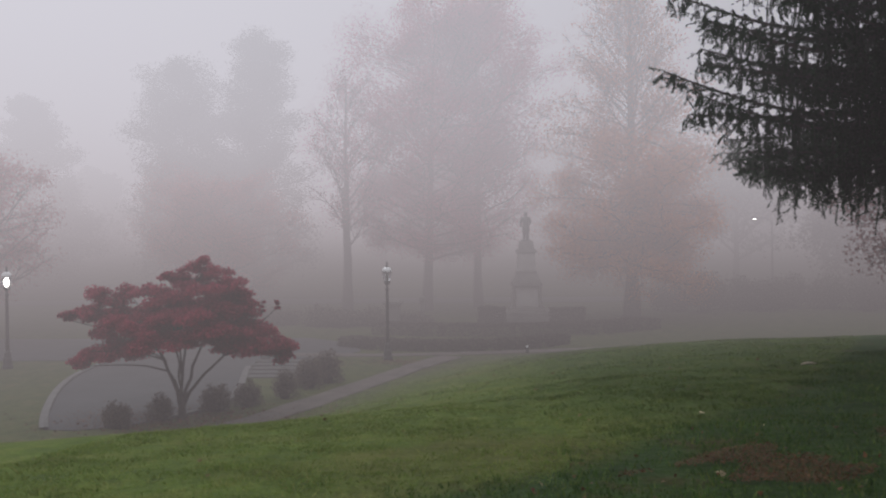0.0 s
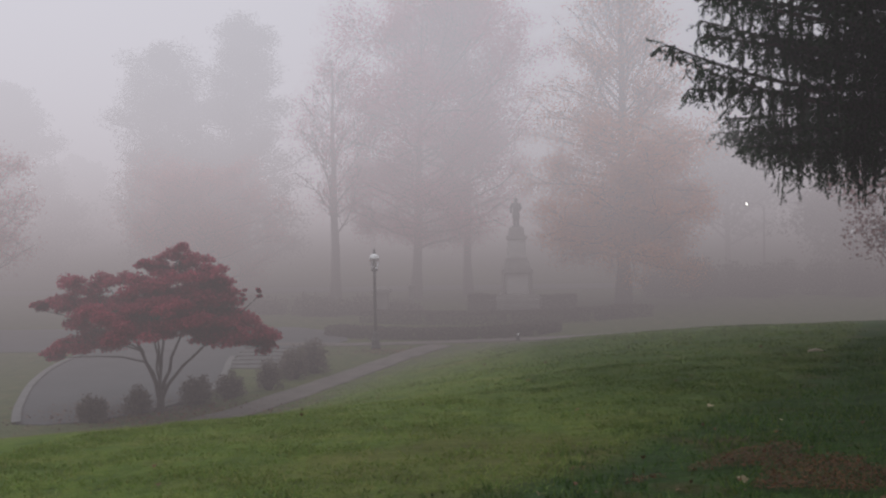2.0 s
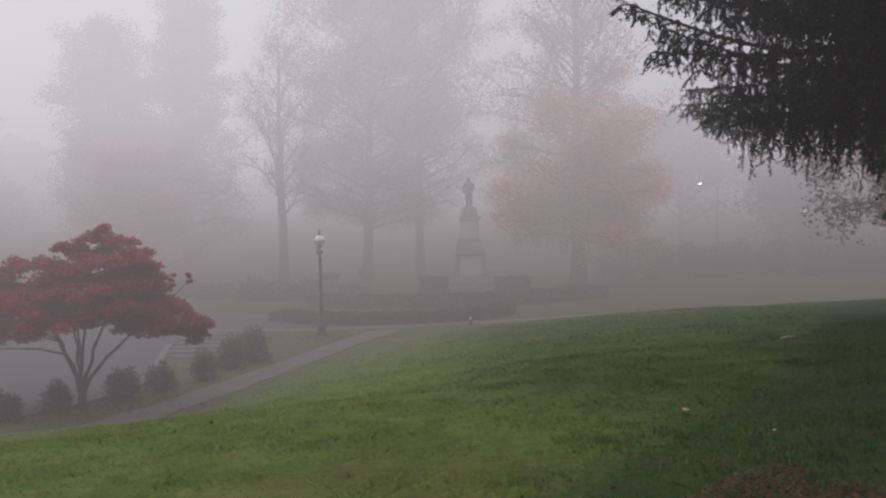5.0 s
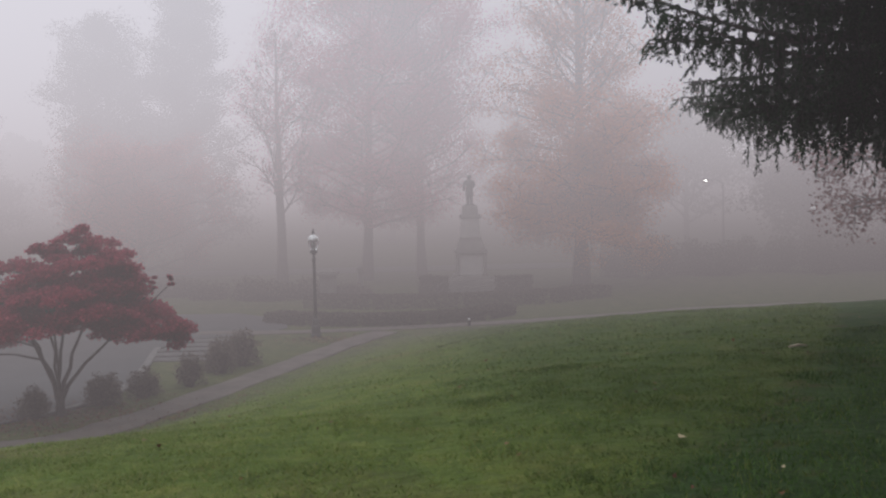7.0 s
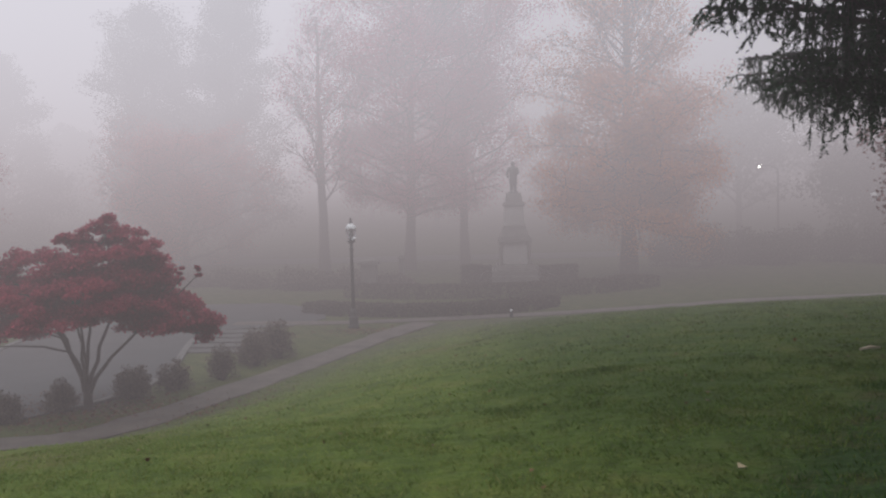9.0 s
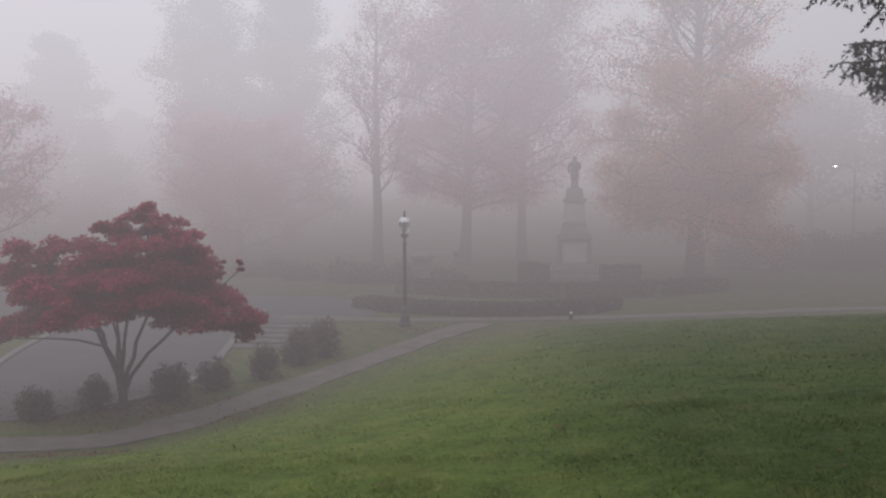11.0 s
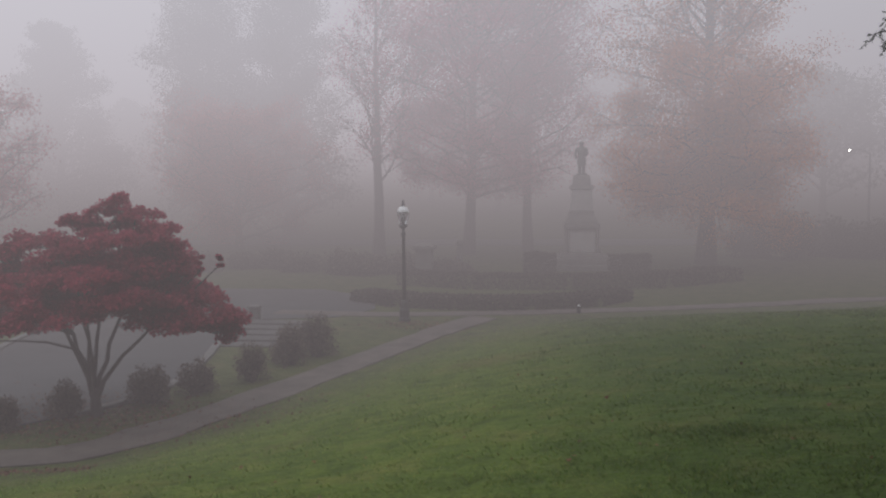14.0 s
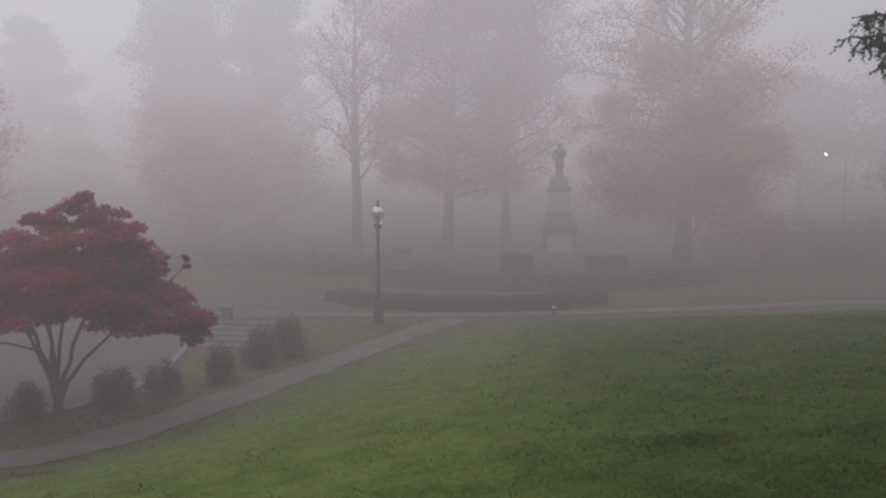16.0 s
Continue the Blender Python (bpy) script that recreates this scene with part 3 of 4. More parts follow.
def tree(x, y, seed, height, trunk_r, first, reach, upward, limbs, leaf_mat, leaves, leaf_size, clump, keep=None, lean=(0, 0), z=None, name="tree", slim=1.0, uneven=1.3):
    rng = np.random.default_rng(seed)
    t = empty(name, x, y, land(x, y) if z is None else z)
    tv, tf, bv, bf, ends = skeleton_tree(rng, height, trunk_r, first, reach, upward, limbs, lean, 0.05 * slim, slim)
    mesh_object("trunk", tv, tf, BARK, t, True)
    tagged(mesh_object("branch", bv, bf, BARK, t), kind="stuff")
    if leaves:
        w = np.ones(len(ends)) if keep is None else np.array([keep(e[2] / height) for e in ends])
        w *= rng.uniform(0.1, 1.0, len(ends))
        w *= np.array([max(0.18, 0.5 + uneven * noise.noise((e[0] * 0.38 + seed, e[1] * 0.38, e[2] * 0.38))) for e in ends])
        pick = rng.choice(len(ends), leaves, p=w / w.sum())
        spots = ends[pick] + in_ball(rng, leaves, (clump * 1.7, clump * 1.7, clump * 1.2))
        spots[:, 2] = np.maximum(spots[:, 2], 0.3)
        leaf_object("crown", spots, leaf_size, leaf_mat, rng, t, 0.2, simple=True)
    return t


def dome(f, lo, wide):
    """Crown radius at the share f of the height."""
    u = max(0.0, min(1.0, (f - lo) / (1 - lo)))
    return wide * max(0.12, math.sin(math.pi * (0.28 + 0.70 * u)))


def profile(*stops):
    """A crown's reach by the share of the height, straight between stops."""
    return lambda f: float(np.interp(f, [a for a, _ in stops], [b for _, b in stops]))


tagged(tree(9.2, 53.5, 11, 21.5, 0.45, 0.125, profile((0.1, 4.2), (0.2, 4.7), (0.45, 4.9), (0.62, 4.6), (0.8, 3.6), (1.0, 1.4)), lambda f: -0.2 + 0.95 * f + 2.2 * max(0.0, f - 0.42), 104, GOLD_LEAF, 180000, 0.08, 0.6,
            profile((0.0, 1.0), (0.34, 1.0), (0.46, 0.6), (0.6, 0.34), (0.75, 0.14), (1.0, 0.08)), slim=0.5, uneven=0.4), "tall tree with golden brown lower leaves and bare top", "tree")
tagged(tree(-9.7, 58, 12, 16.5, 0.34, 0.26, profile((0.2, 3.2), (0.5, 4.2), (0.8, 3.0), (1.0, 1.2)), lambda f: 1.15, 30, PINK_LEAF, 15000, 0.07, 0.6, slim=0.6), "slender nearly bare tree with thin russet leaves", "tree")
tagged(tree(-4.3, 60, 13, 19.5, 0.36, 0.17, profile((0.1, 4.2), (0.35, 6.0), (0.6, 7.6), (0.8, 7.2), (1.0, 3.5)), lambda f: 0.15 + 0.45 * f, 66, PINK_LEAF, 210000, 0.075, 0.66, lean=(0.7, 0), slim=0.7, uneven=0.7), "tall broad tree with russet autumn leaves", "tree", "park trees")
tagged(tree(-0.6, 62.5, 14, 21.5, 0.32, 0.24, profile((0.1, 3.4), (0.4, 5.0), (0.7, 6.0), (0.85, 5.0), (1.0, 2.2)), lambda f: 0.3 + 0.4 * f, 50, PINK_LEAF, 130000, 0.075, 0.66, slim=0.7, uneven=0.8), "tall tree with thinning russet leaves", "tree", "park trees")
tagged(tree(-27.6, 76, 15, 20.5, 0.45, 0.06, profile((0.0, 5.0), (0.4, 5.2), (0.75, 4.2), (1.0, 1.8)), lambda f: 0.45, 50, GREEN_LEAF, 80000, 0.14, 0.8, uneven=0.7), "tall upright dull green tree in fog", "tree", "far trees")
tagged(tree(-21.2, 77, 16, 24.0, 0.5, 0.06, profile((0.0, 5.6), (0.4, 5.2), (0.75, 3.6), (1.0, 1.4)), lambda f: 0.45, 58, GREEN_LEAF, 80000, 0.14, 0.8, uneven=0.7), "tall pointed dull green tree in fog", "tree", "far trees")
tagged(tree(-21.3, 65, 17, 9.0, 0.24, 0.06, profile((0.0, 4.6), (0.4, 6.0), (0.75, 5.4), (1.0, 2.6)), lambda f: 0.3, 36, BROWN_LEAF, 90000, 0.085, 0.6, uneven=0.6), "low broad tree with reddish brown leaves", "tree")
tagged(tree(-29.7, 45.5, 18, 10.4, 0.3, 0.18, lambda f: dome(f, 0.12, 5.4), lambda f: 0.35, 40, RED_LEAF, 52000, 0.095, 0.5, uneven=1.0), "spreading tree with red autumn leaves", "tree")
tagged(tree(-48.5, 88, 19, 20, 0.5, 0.06, lambda f: 7.0 * (1 - f) ** 0.8 + 0.5, lambda f: 0.2, 44, GREEN_LEAF, 36000, 0.24, 0.9), "dim cone-shaped tree far off in fog", "tree", "far trees")
tagged(tree(17.0, 25.5, 20, 9.5, 0.2, 0.2, lambda f: dome(f, 0.12, 4.6), lambda f: 0.25, 30, MAUVE_LEAF, 70000, 0.095, 0.45), "small tree with faded mauve brown leaves on the slope", "tree")
for i, (tx, ty, hh, wd) in enumerate(((24, 82, 13, 5.5), (33, 84, 14, 6), (43, 80, 12, 5.5), (52, 88, 15, 6.5))):
    tagged(tree(tx, ty, 30 + i, hh, 0.3, 0.2, lambda f: dome(f, 0.15, wd), lambda f: 0.6, 26, GREEN_LEAF, 6000, 0.3, 0.9), "thinly leaved tree far off in fog", "tree", "far trees")
for i, (tx, ty, hh, wd) in enumerate(((29, 67, 7.5, 4.5), (36, 66, 9.5, 5), (43.5, 68, 12, 5.5), (52, 66, 14, 6))):
    tagged(tree(tx, ty, 50 + i, hh, 0.3, 0.08, lambda f: dome(f, 0.02, wd), lambda f: 0.5, 26, HEDGE_LEAF, 9000, 0.24, 0.8), "dark bushy tree on the far slope", "tree", "far dark trees")
for i in range(16):
    rng_far = np.random.default_rng(60 + i)
    tx = -95 + i * 13 + rng_far.uniform(-4, 4)
    tagged(tree(tx, 104 + rng_far.uniform(-8, 14), 70 + i, rng_far.uniform(11, 17), 0.35, 0.1, lambda f: dome(f, 0.05, 6.0), lambda f: 0.5, 16, GREEN_LEAF, 3500, 0.6, 1.4), "far tree almost lost in fog", "tree", "far wood")


# ---- broad low steps between the drive and the shrubs ----
for i in range(5):
    step_bm = block(2.6 - 0.12 * i, 0.74, -0.05, 0.03 + 0.035 * i, 1.0, 0.015)
    step = part("stone_step", step_bm, STEP_STONE)
    step.location = (-7.55 - 0.14 * i, 29.6 + 0.76 * i, 0)
    tagged(step, "broad low grey stone step beside the drive", "step", "stone steps")


pier = empty("stone_pier", -9.0, 33.2, 0.0)
part("shaft", block(0.34, 0.34, -0.05, 0.52, 0.97), CONCRETE, pier)
part("cap", block(0.42, 0.42, 0.52, 0.60, 0.94, 0.02), CONCRETE, pier)
tagged(pier, "low pale stone pier at the head of the steps", "pier")


# ---- Japanese maple ----
def maple(x, y):
    rng = np.random.default_rng(5)
    t = empty("japanese_maple", x, y, -0.02)
    pads = [(0.72, 0, 4.34, 0.2), (0.5, 0.2, 4.24, 0.24), (0.95, 0.1, 4.1, 0.39), (-0.3, 0, 4.05, 0.2), (0.05, 0.1, 4.1, 0.26), (0.35, 0.2, 3.97, 0.48), (1.38, 0, 3.86, 0.39), (1.6, 0.1, 3.62, 0.34), (0.75, -0.2, 3.74, 0.86),
            (-0.85, 0.1, 3.62, 0.48), (-0.3, -0.3, 3.54, 0.69), (-1.5, 0.2, 3.58, 0.41), (-2.35, 0, 3.58, 0.44), (-1.95, 0.1, 3.42, 0.46), (-2.85, 0.1, 3.05, 0.41), (-3.25, 0, 2.92, 0.16), (-2.2, -0.2, 3.07, 0.63), (0.5, -0.7, 3.12, 0.98),
            (0.8, 0.8, 3.22, 1.03), (1.35, -0.2, 3.18, 0.71), (1.72, 0.1, 3.22, 0.34), (-0.8, -0.9, 2.92, 0.98), (-0.9, 0.9, 2.97, 0.98), (1.2, -0.8, 2.67, 0.86), (1.55, 0.3, 2.74, 0.69), (-1.5, -0.2, 2.72, 0.8), (-2.3, 0.2, 2.42, 0.48),
            (-0.5, 0, 2.57, 0.98), (0.5, 0.3, 2.72, 0.92), (-2.55, 0.1, 1.84, 0.52), (-1.85, -0.3, 2.06, 0.75), (-2.05, 0.4, 1.96, 0.69), (-2.95, 0.1, 1.61, 0.28), (-1.2, 0.5, 2.21, 0.86), (2.22, 0, 2.54, 0.57), (2.67, 0, 2.26, 0.44),
            (1.75, -0.3, 2.26, 0.69), (2.47, -0.3, 2.08, 0.52), (1.8, 0.6, 2.47, 0.75), (0.2, 1.3, 2.62, 1.03), (-0.2, -1.4, 2.42, 0.86), (0.9, -0.4, 2.37, 0.75), (2.92, 0, 1.98, 0.26), (3.03, 0, 2.12, 0.2), (2.72, -0.2, 1.9, 0.34),
            (-1.5, 0, 3.07, 0.69), (1.15, 0.2, 3.44, 0.57), (0.1, 0.2, 3.27, 0.8), (1.95, 0, 2.98, 0.13), (2.3, 0, 3.1, 0.1), (2.72, 0.03, 3.24, 0.06)]
    tv, tf, bv, bf = [], [], [], []
    tube(tv, tf, [(0.02, 0, -0.12), (0, 0, 0.1), (0.0, 0, 0.35), (0.02, 0, 0.62)], [0.17, 0.115, 0.10, 0.095], 12)
    forks = []
    for ang, out, top, r in ((2.75, 0.8, 1.9, 0.085), (3.6, 0.6, 2.0, 0.07), (1.3, 0.25, 2.2, 0.07), (0.4, 0.6, 2.1, 0.075), (-0.15, 1.2, 1.8, 0.075), (-1.3, 0.5, 2.0, 0.06), (4.7, 0.35, 2.3, 0.055)):
        line = []
        for s in range(6):
            u = s / 5
            line.append(Vector((math.cos(ang) * out * u ** 1.1 + rng.normal() * 0.025, math.sin(ang) * out * u ** 1.1 * 0.9 + rng.normal() * 0.025, 0.5 + (top - 0.5) * u)))
        line[0] = Vector((0.06 * math.cos(ang), 0.06 * math.sin(ang), 0.42))
        tube(bv, bf, line, [r * 0.72 * (1 - 0.1 * s) for s in range(6)], 8)
        forks += line[3:]
    for px, py, pz, pr in pads:
        goal = Vector((px, py, pz - 0.12))
        src = min(forks, key=lambda q: (q - goal).length + 2.0 * max(0, q.z - goal.z + 0.1))
        mid = src.lerp(goal, 0.5) + Vector((rng.normal() * 0.08, rng.normal() * 0.08, 0.1))
        tube(bv, bf, [src, src.lerp(mid, 0.5) + Vector((0, 0, 0.06)), mid, goal], [0.027, 0.023, 0.017, 0.009], 5)
        for _ in range(6):
            a = rng.uniform(0, 6.3)
            tube(bv, bf, [goal, goal + Vector((math.cos(a), math.sin(a), 0.12)) * pr * 0.8], [0.012, 0.004], 3)
    mesh_object("trunk", tv, tf, MAPLE_BARK, t, True)
    tagged(mesh_object("branch", bv, bf, MAPLE_BARK, t, True), kind="stuff")
    spots = []
    for px, py, pz, pr in pads:
        lobes = max(4, int(21 * pr ** 1.3))
        for _ in range(lobes):
            a, q = rng.uniform(0, 6.283), pr * math.sqrt(rng.uniform(0, 1))
            c = np.array((px + math.cos(a) * q, py + math.sin(a) * q, pz - 0.22 * (q / max(pr, 0.3)) ** 2 * min(pr, 0.8) + rng.normal() * 0.08))
            m = int(230 * min(1.0, 0.35 + pr * 0.7) * rng.uniform(0.5, 1.3))
            g = in_ball(rng, m, (0.33, 0.33, 0.14)) * (min(1.0, 0.4 + pr) if pr > 0.15 else 0.06 + pr)
            g[:, 2] -= 0.9 * (g[:, 0] ** 2 + g[:, 1] ** 2)
            spots.append(c + g)
    leaf_object("crown", np.concatenate(spots), 0.07, MAPLE_LEAF, rng, t, 0.5, 1.25)
    return t


tagged(maple(-8.42, 22.08), "Japanese maple with layered dark crimson leaves", "maple tree")


# ---- shrubs and hedges ----
def shrub(x, y, width, height, seed, mat=SHRUB_LEAF, n=2600):
    rng = np.random.default_rng(seed)
    s = empty("shrub", x, y, land(x, y))
    bv, bf, tips = [], [], []
    for i in range(52):
        a = rng.uniform(0, 6.283)
        r = width / 2 * math.sqrt(rng.uniform(0.02, 1)) * (0.95 + 0.35 * noise.noise((math.cos(a) * 1.3, math.sin(a) * 1.3, seed)))
        crest = math.sqrt(max(0.0, 1 - min(1.0, 2 * r / width) ** 2.4))
        tip = Vector((math.cos(a) * r, math.sin(a) * r, height * (0.16 + 0.8 * crest * rng.uniform(0.7, 1.15))))
        tube(bv, bf, [(tip.x * 0.25, tip.y * 0.25, -0.05), (tip.x * 0.7, tip.y * 0.7, tip.z * 0.55), tuple(tip)], [0.016, 0.011, 0.004], 4)
        tips += [tip, Vector((tip.x * 0.92, tip.y * 0.92, tip.z * 0.72)), Vector((tip.x * 0.85, tip.y * 0.85, tip.z * 0.4))]
    tagged(mesh_object("stem", bv, bf, BARK, s), kind="stuff")
    tp = np.array([tuple(p) for p in tips])
    spots = tp[rng.integers(0, len(tp), n)] + in_ball(rng, n, (0.17, 0.17, 0.15)) * max(width, 0.8)
    spots[:, 2] = np.clip(spots[:, 2], 0.03, None)
    leaf_object("foliage", spots, 0.045 * max(0.8, width), mat, rng, s)
    return s


for i, (sx, sy, w, h) in enumerate(((-9.75, 20.95, 0.72, 0.68), (-8.95, 21.85, 0.7, 0.7), (-7.8, 23.2, 0.95, 0.74), (-7.15, 24.1, 0.82, 0.72), (-6.3, 25.3, 0.8, 0.84), (-5.95, 27.1, 0.95, 1.0), (-5.5, 28.2, 1.0, 1.1), (-6.35, 28.7, 0.8, 0.66))):
    tagged(shrub(sx, sy, w, h, 200 + i), "rounded dull brown shrub beside the drive", "shrub", "shrubs along the drive")
for i in range(15):
    rs = np.random.default_rng(300 + i)
    tagged(shrub(12.5 + i * 2.2 + rs.uniform(-0.5, 0.5), 58 + rs.uniform(-2, 2.5), rs.uniform(2.4, 3.6), rs.uniform(1.5, 2.6), 320 + i, HEDGE_LEAF, 2200), "dark rounded shrub in a row beyond the lawn", "shrub", "far shrubs")
for i in range(9):
    rs = np.random.default_rng(400 + i)
    tagged(shrub(-19.5 + i * 1.9 + rs.uniform(-0.4, 0.4), 49 + rs.uniform(-1, 2.5), rs.uniform(1.8, 2.8), rs.uniform(0.6, 1.0), 420 + i, SHRUB_LEAF, 2000), "low brownish shrub behind the street", "shrub", "shrubs behind the street")


def hedge(line, depth, height, seed, n, mat=HEDGE_LEAF, name="hedge"):
    """A clipped hedge along a line: stems within and leaves over its faces."""
    rng = np.random.default_rng(seed)
    x0, y0 = line[0]
    hob = empty(name, x0, y0, 0)
    pts = [np.array((x - x0, y - y0)) for x, y in line]
    lens = [np.linalg.norm(b - a) for a, b in zip(pts, pts[1:])]
    total, spots = sum(lens), []
    bv, bf = [], []

    def along(s):
        for a, b, l in zip(pts, pts[1:], lens):
            if s <= l:
                d = (b - a) / l
                return a + d * s, np.array((d[1], -d[0]))
            s -= l
        d = (pts[-1] - pts[-2]) / lens[-1]
        return pts[-1], np.array((d[1], -d[0]))

    for i in range(int(total / 0.3)):
        p, s = along(i * 0.3)
        o = rng.uniform(-0.3, 0.3) * depth
        q = p + s * o
        tube(bv, bf, [(q[0], q[1], -0.05), (q[0] + rng.normal() * 0.05, q[1] + rng.normal() * 0.05, height * 0.85)], [0.02, 0.006], 4)
    for _ in range(n):
        p, s = along(rng.uniform(0, total))
        wob = 1 + 0.12 * noise.noise((p[0] * 0.9 + seed, p[1] * 0.9, 0))
        if rng.uniform() < 0.45:
            o, hz = rng.uniform(-0.5, 0.5) * depth, height * wob + rng.normal() * 0.03
        else:
            o, hz = (0.5 if rng.uniform() < 0.5 else -0.5) * depth * wob + rng.normal() * 0.03, rng.uniform(0.02, 1) * height * wob
        q = p + s * o
        spots.append((q[0], q[1], hz))
    tagged(mesh_object("stem", bv, bf, BARK, hob), kind="stuff")
    leaf_object("foliage", np.array(spots), 0.058, mat, rng, hob)
    return hob


tagged(hedge([(-6.6, 39.0), (-4.6, 37.6), (-2.6, 37.1), (0.0, 37.1), (2.2, 38.1), (3.4, 39.6)], 1.3, 0.4, 501, 20000), "low dark clipped hedge curving round the monument bed", "hedge")
tagged(hedge([(-5.8, 44.5), (-2.5, 43.2), (1.5, 43.0), (5.5, 44.0), (9.0, 46.5)], 1.6, 0.55, 502, 20000), "low dark planting in front of the monument", "hedge")
tagged(hedge([(-0.5, 47.8), (1.1, 47.8)], 0.9, 1.05, 503, 6000), "clipped dark hedge block beside the monument", "hedge", "hedge blocks")
tagged(hedge([(3.6, 47.8), (5.6, 47.8)], 0.9, 1.0, 504, 6000), "clipped dark hedge block beside the monument", "hedge", "hedge blocks")


# ---- spruce ----
def spruce(x, y, fine=True):
    rng = np.random.default_rng(8)
    z0 = land(x, y)
    t = empty("spruce", x, y, z0)
    tv, tf = [], []
    tube(tv, tf, [(0, 0, -0.2), (0, 0, 0.4), (0.02, 0, 4), (0, 0, 10), (0, 0, 19.9)], [0.62, 0.48, 0.4, 0.26, 0.05], 14)
    mesh_object("trunk", tv, tf, BARK, t, True)
    # limbs: bearing, root height, length, dip, upturn
    if fine:
        limbs = [(181, 4.75, 5.75, 1.4, 0.0), (179, 5.0, 5.7, 1.4, 0.1), (181, 5.75, 6.75, 1.55, 0.25), (124, 5.15, 7.2, 1.4, 0.1), (127, 5.6, 7.4, 1.5, 0.2), (126, 5.9, 7.5, 1.5, 0.3), (130, 5.4, 6.9, 1.4, 0.0), (177, 4.6, 5.0, 1.3, 0.1), (184, 4.5, 4.6, 1.3, 0.0), (182, 5.3, 7.25, 1.25, 1.6), (184, 5.0, 6.7, 1.2, 1.2), (177, 6.9, 7.0, 1.2, 1.5), (172, 6.1, 6.4, 1.1, 1.1), (188, 6.2, 6.6, 1.1, 1.1), (180, 8.0, 6.7, 1.2, 1.4), (190, 7.9, 6.4, 1.2, 1.2), (179, 6.3, 6.5, 1.4, 0.6), (183, 6.8, 6.6, 1.3, 0.8)]
        for i in range(40):
            root = 4.85 + 6.2 * (i / 40) ** 0.9
            limbs.append((180 + rng.uniform(-42, 42), root + rng.uniform(-0.3, 0.3), rng.uniform(3.6, 4.6) + 2.2 * max(0.0, min(1.0, (root - 4.2) / 2.5)) * rng.uniform(0.3, 1), rng.uniform(0.8, 1.6), rng.uniform(0.1, 1.3)))
        for i in range(64):
            limbs.append((i * 137.5 % 246 - 123, 3.4 + 10.5 * i / 64, rng.uniform(4.8, 6.8) * (1 - 0.5 * i / 64), 1.4, 0.6))
        # high limbs above the view, lengthened to shade the lawn below
        for i in range(60):
            limbs.append((152 + i * 67.3 % 118, 9.7 + 7.8 * i / 60, rng.uniform(7.6, 9.2) * (1 - 0.22 * i / 60), 1.2, 0.9))
    else:
        limbs = [(i * 137.5 % 360, 7.9 + 11.8 * i / 110, rng.uniform(8.6, 10.6) * (1 - 0.42 * i / 110), 1.5, 0.5) for i in range(110)]
        limbs += [(i * 137.5 % 360, 1.9 + 6.0 * i / 80, rng.uniform(4.1, 4.8), 1.2, 0.4) for i in range(80)]
    for deg, root, length, dip, upturn in limbs:
        a = radians(deg)
        ca, sa = math.cos(a), math.sin(a)
        line = []
        for s in range(13):
            u = s / 12
            sway = 0.12 * math.sin(u * 5 + deg)
            line.append(Vector((ca * length * u - sa * sway, sa * length * u + ca * sway, root - dip * math.sin(min(1.0, u * 1.25) * math.pi / 2) + upturn * max(0.0, u - 0.45) ** 1.5 * 1.7)))
        bv, bf = [], []
        tube(bv, bf, line, [0.085 * (1 - 0.07 * s) for s in range(13)], 6)
        stems = []
        facing = fine and abs(deg - 180) < 60 and (root < 8.55 or length > 5.6 and root < 11)
        step = 0.12 if facing else 0.2 if fine else 0.36
        n = int(length * 0.93 / step)
        for i in range(n):
            u = 0.08 + 0.92 * i / n
            k = min(int(u * 12), 11)
            p = line[k].lerp(line[k + 1], u * 12 - k)
            side = -1 if i % 2 else 1
            outw = rng.uniform(0.1, 0.75) * (1 - 0.75 * u ** 3) * side
            bunch = 0.45 + 1.1 * max(0.0, 0.35 + noise.noise((u * length * 1.1, deg, 0)))
            hang = rng.uniform(0.3, 1.0) * (0.3 + 1.25 * math.sin(math.pi * min(1, u * 1.02)) ** 0.8) * bunch
            hang *= 0.35 if u > 0.9 else 1
            q1 = p + Vector((-sa * outw + ca * 0.15, ca * outw + sa * 0.15, 0.03 - 0.1 * abs(outw)))
            q2 = q1 + Vector((-sa * outw * 0.25, ca * outw * 0.25, -hang * 0.5))
            q3 = q2 + Vector((rng.normal() * 0.05, rng.normal() * 0.05, -hang * 0.5))
            tube(bv, bf, [p, q1, q2, q3], [0.014, 0.011, 0.008, 0.004], 3)
            stems += [(p, q1), (q1, q2), (q2, q3)]
            for _ in range(4 if facing else 2):
                src = q1.lerp(q3, rng.uniform(0.1, 0.95))
                tip = src + Vector((rng.normal() * 0.13, rng.normal() * 0.13, -rng.uniform(0.08, 0.3)))
                stems.append((src, tip))
        for i in range(95 if facing else 12):
            u = rng.uniform(0.12, 1.0)
            k = min(int(u * 12), 11)
            p = line[k].lerp(line[k + 1], u * 12 - k)
            stems.append((p, p + Vector((ca * 0.1 + rng.normal() * 0.13, sa * 0.1 + rng.normal() * 0.13, rng.uniform(-0.34, 0.12)))))
        limb = mesh_object("limb", bv, bf, BARK, t)
        # needles: narrow blades set all round every stem, swollen away from view to deepen shade
        nv, per = [], (6 if facing else 5)
        for s0, s1 in stems:
            d = s1 - s0
            ln = d.length
            if ln < 1e-4:
                continue
            d /= ln
            u1 = d.cross(Vector((0.3, 0.9, 0.2))).normalized()
            u2 = d.cross(u1)
            m = max(4 if facing else 3, int(per * ln / (0.13 if facing else 0.24)))
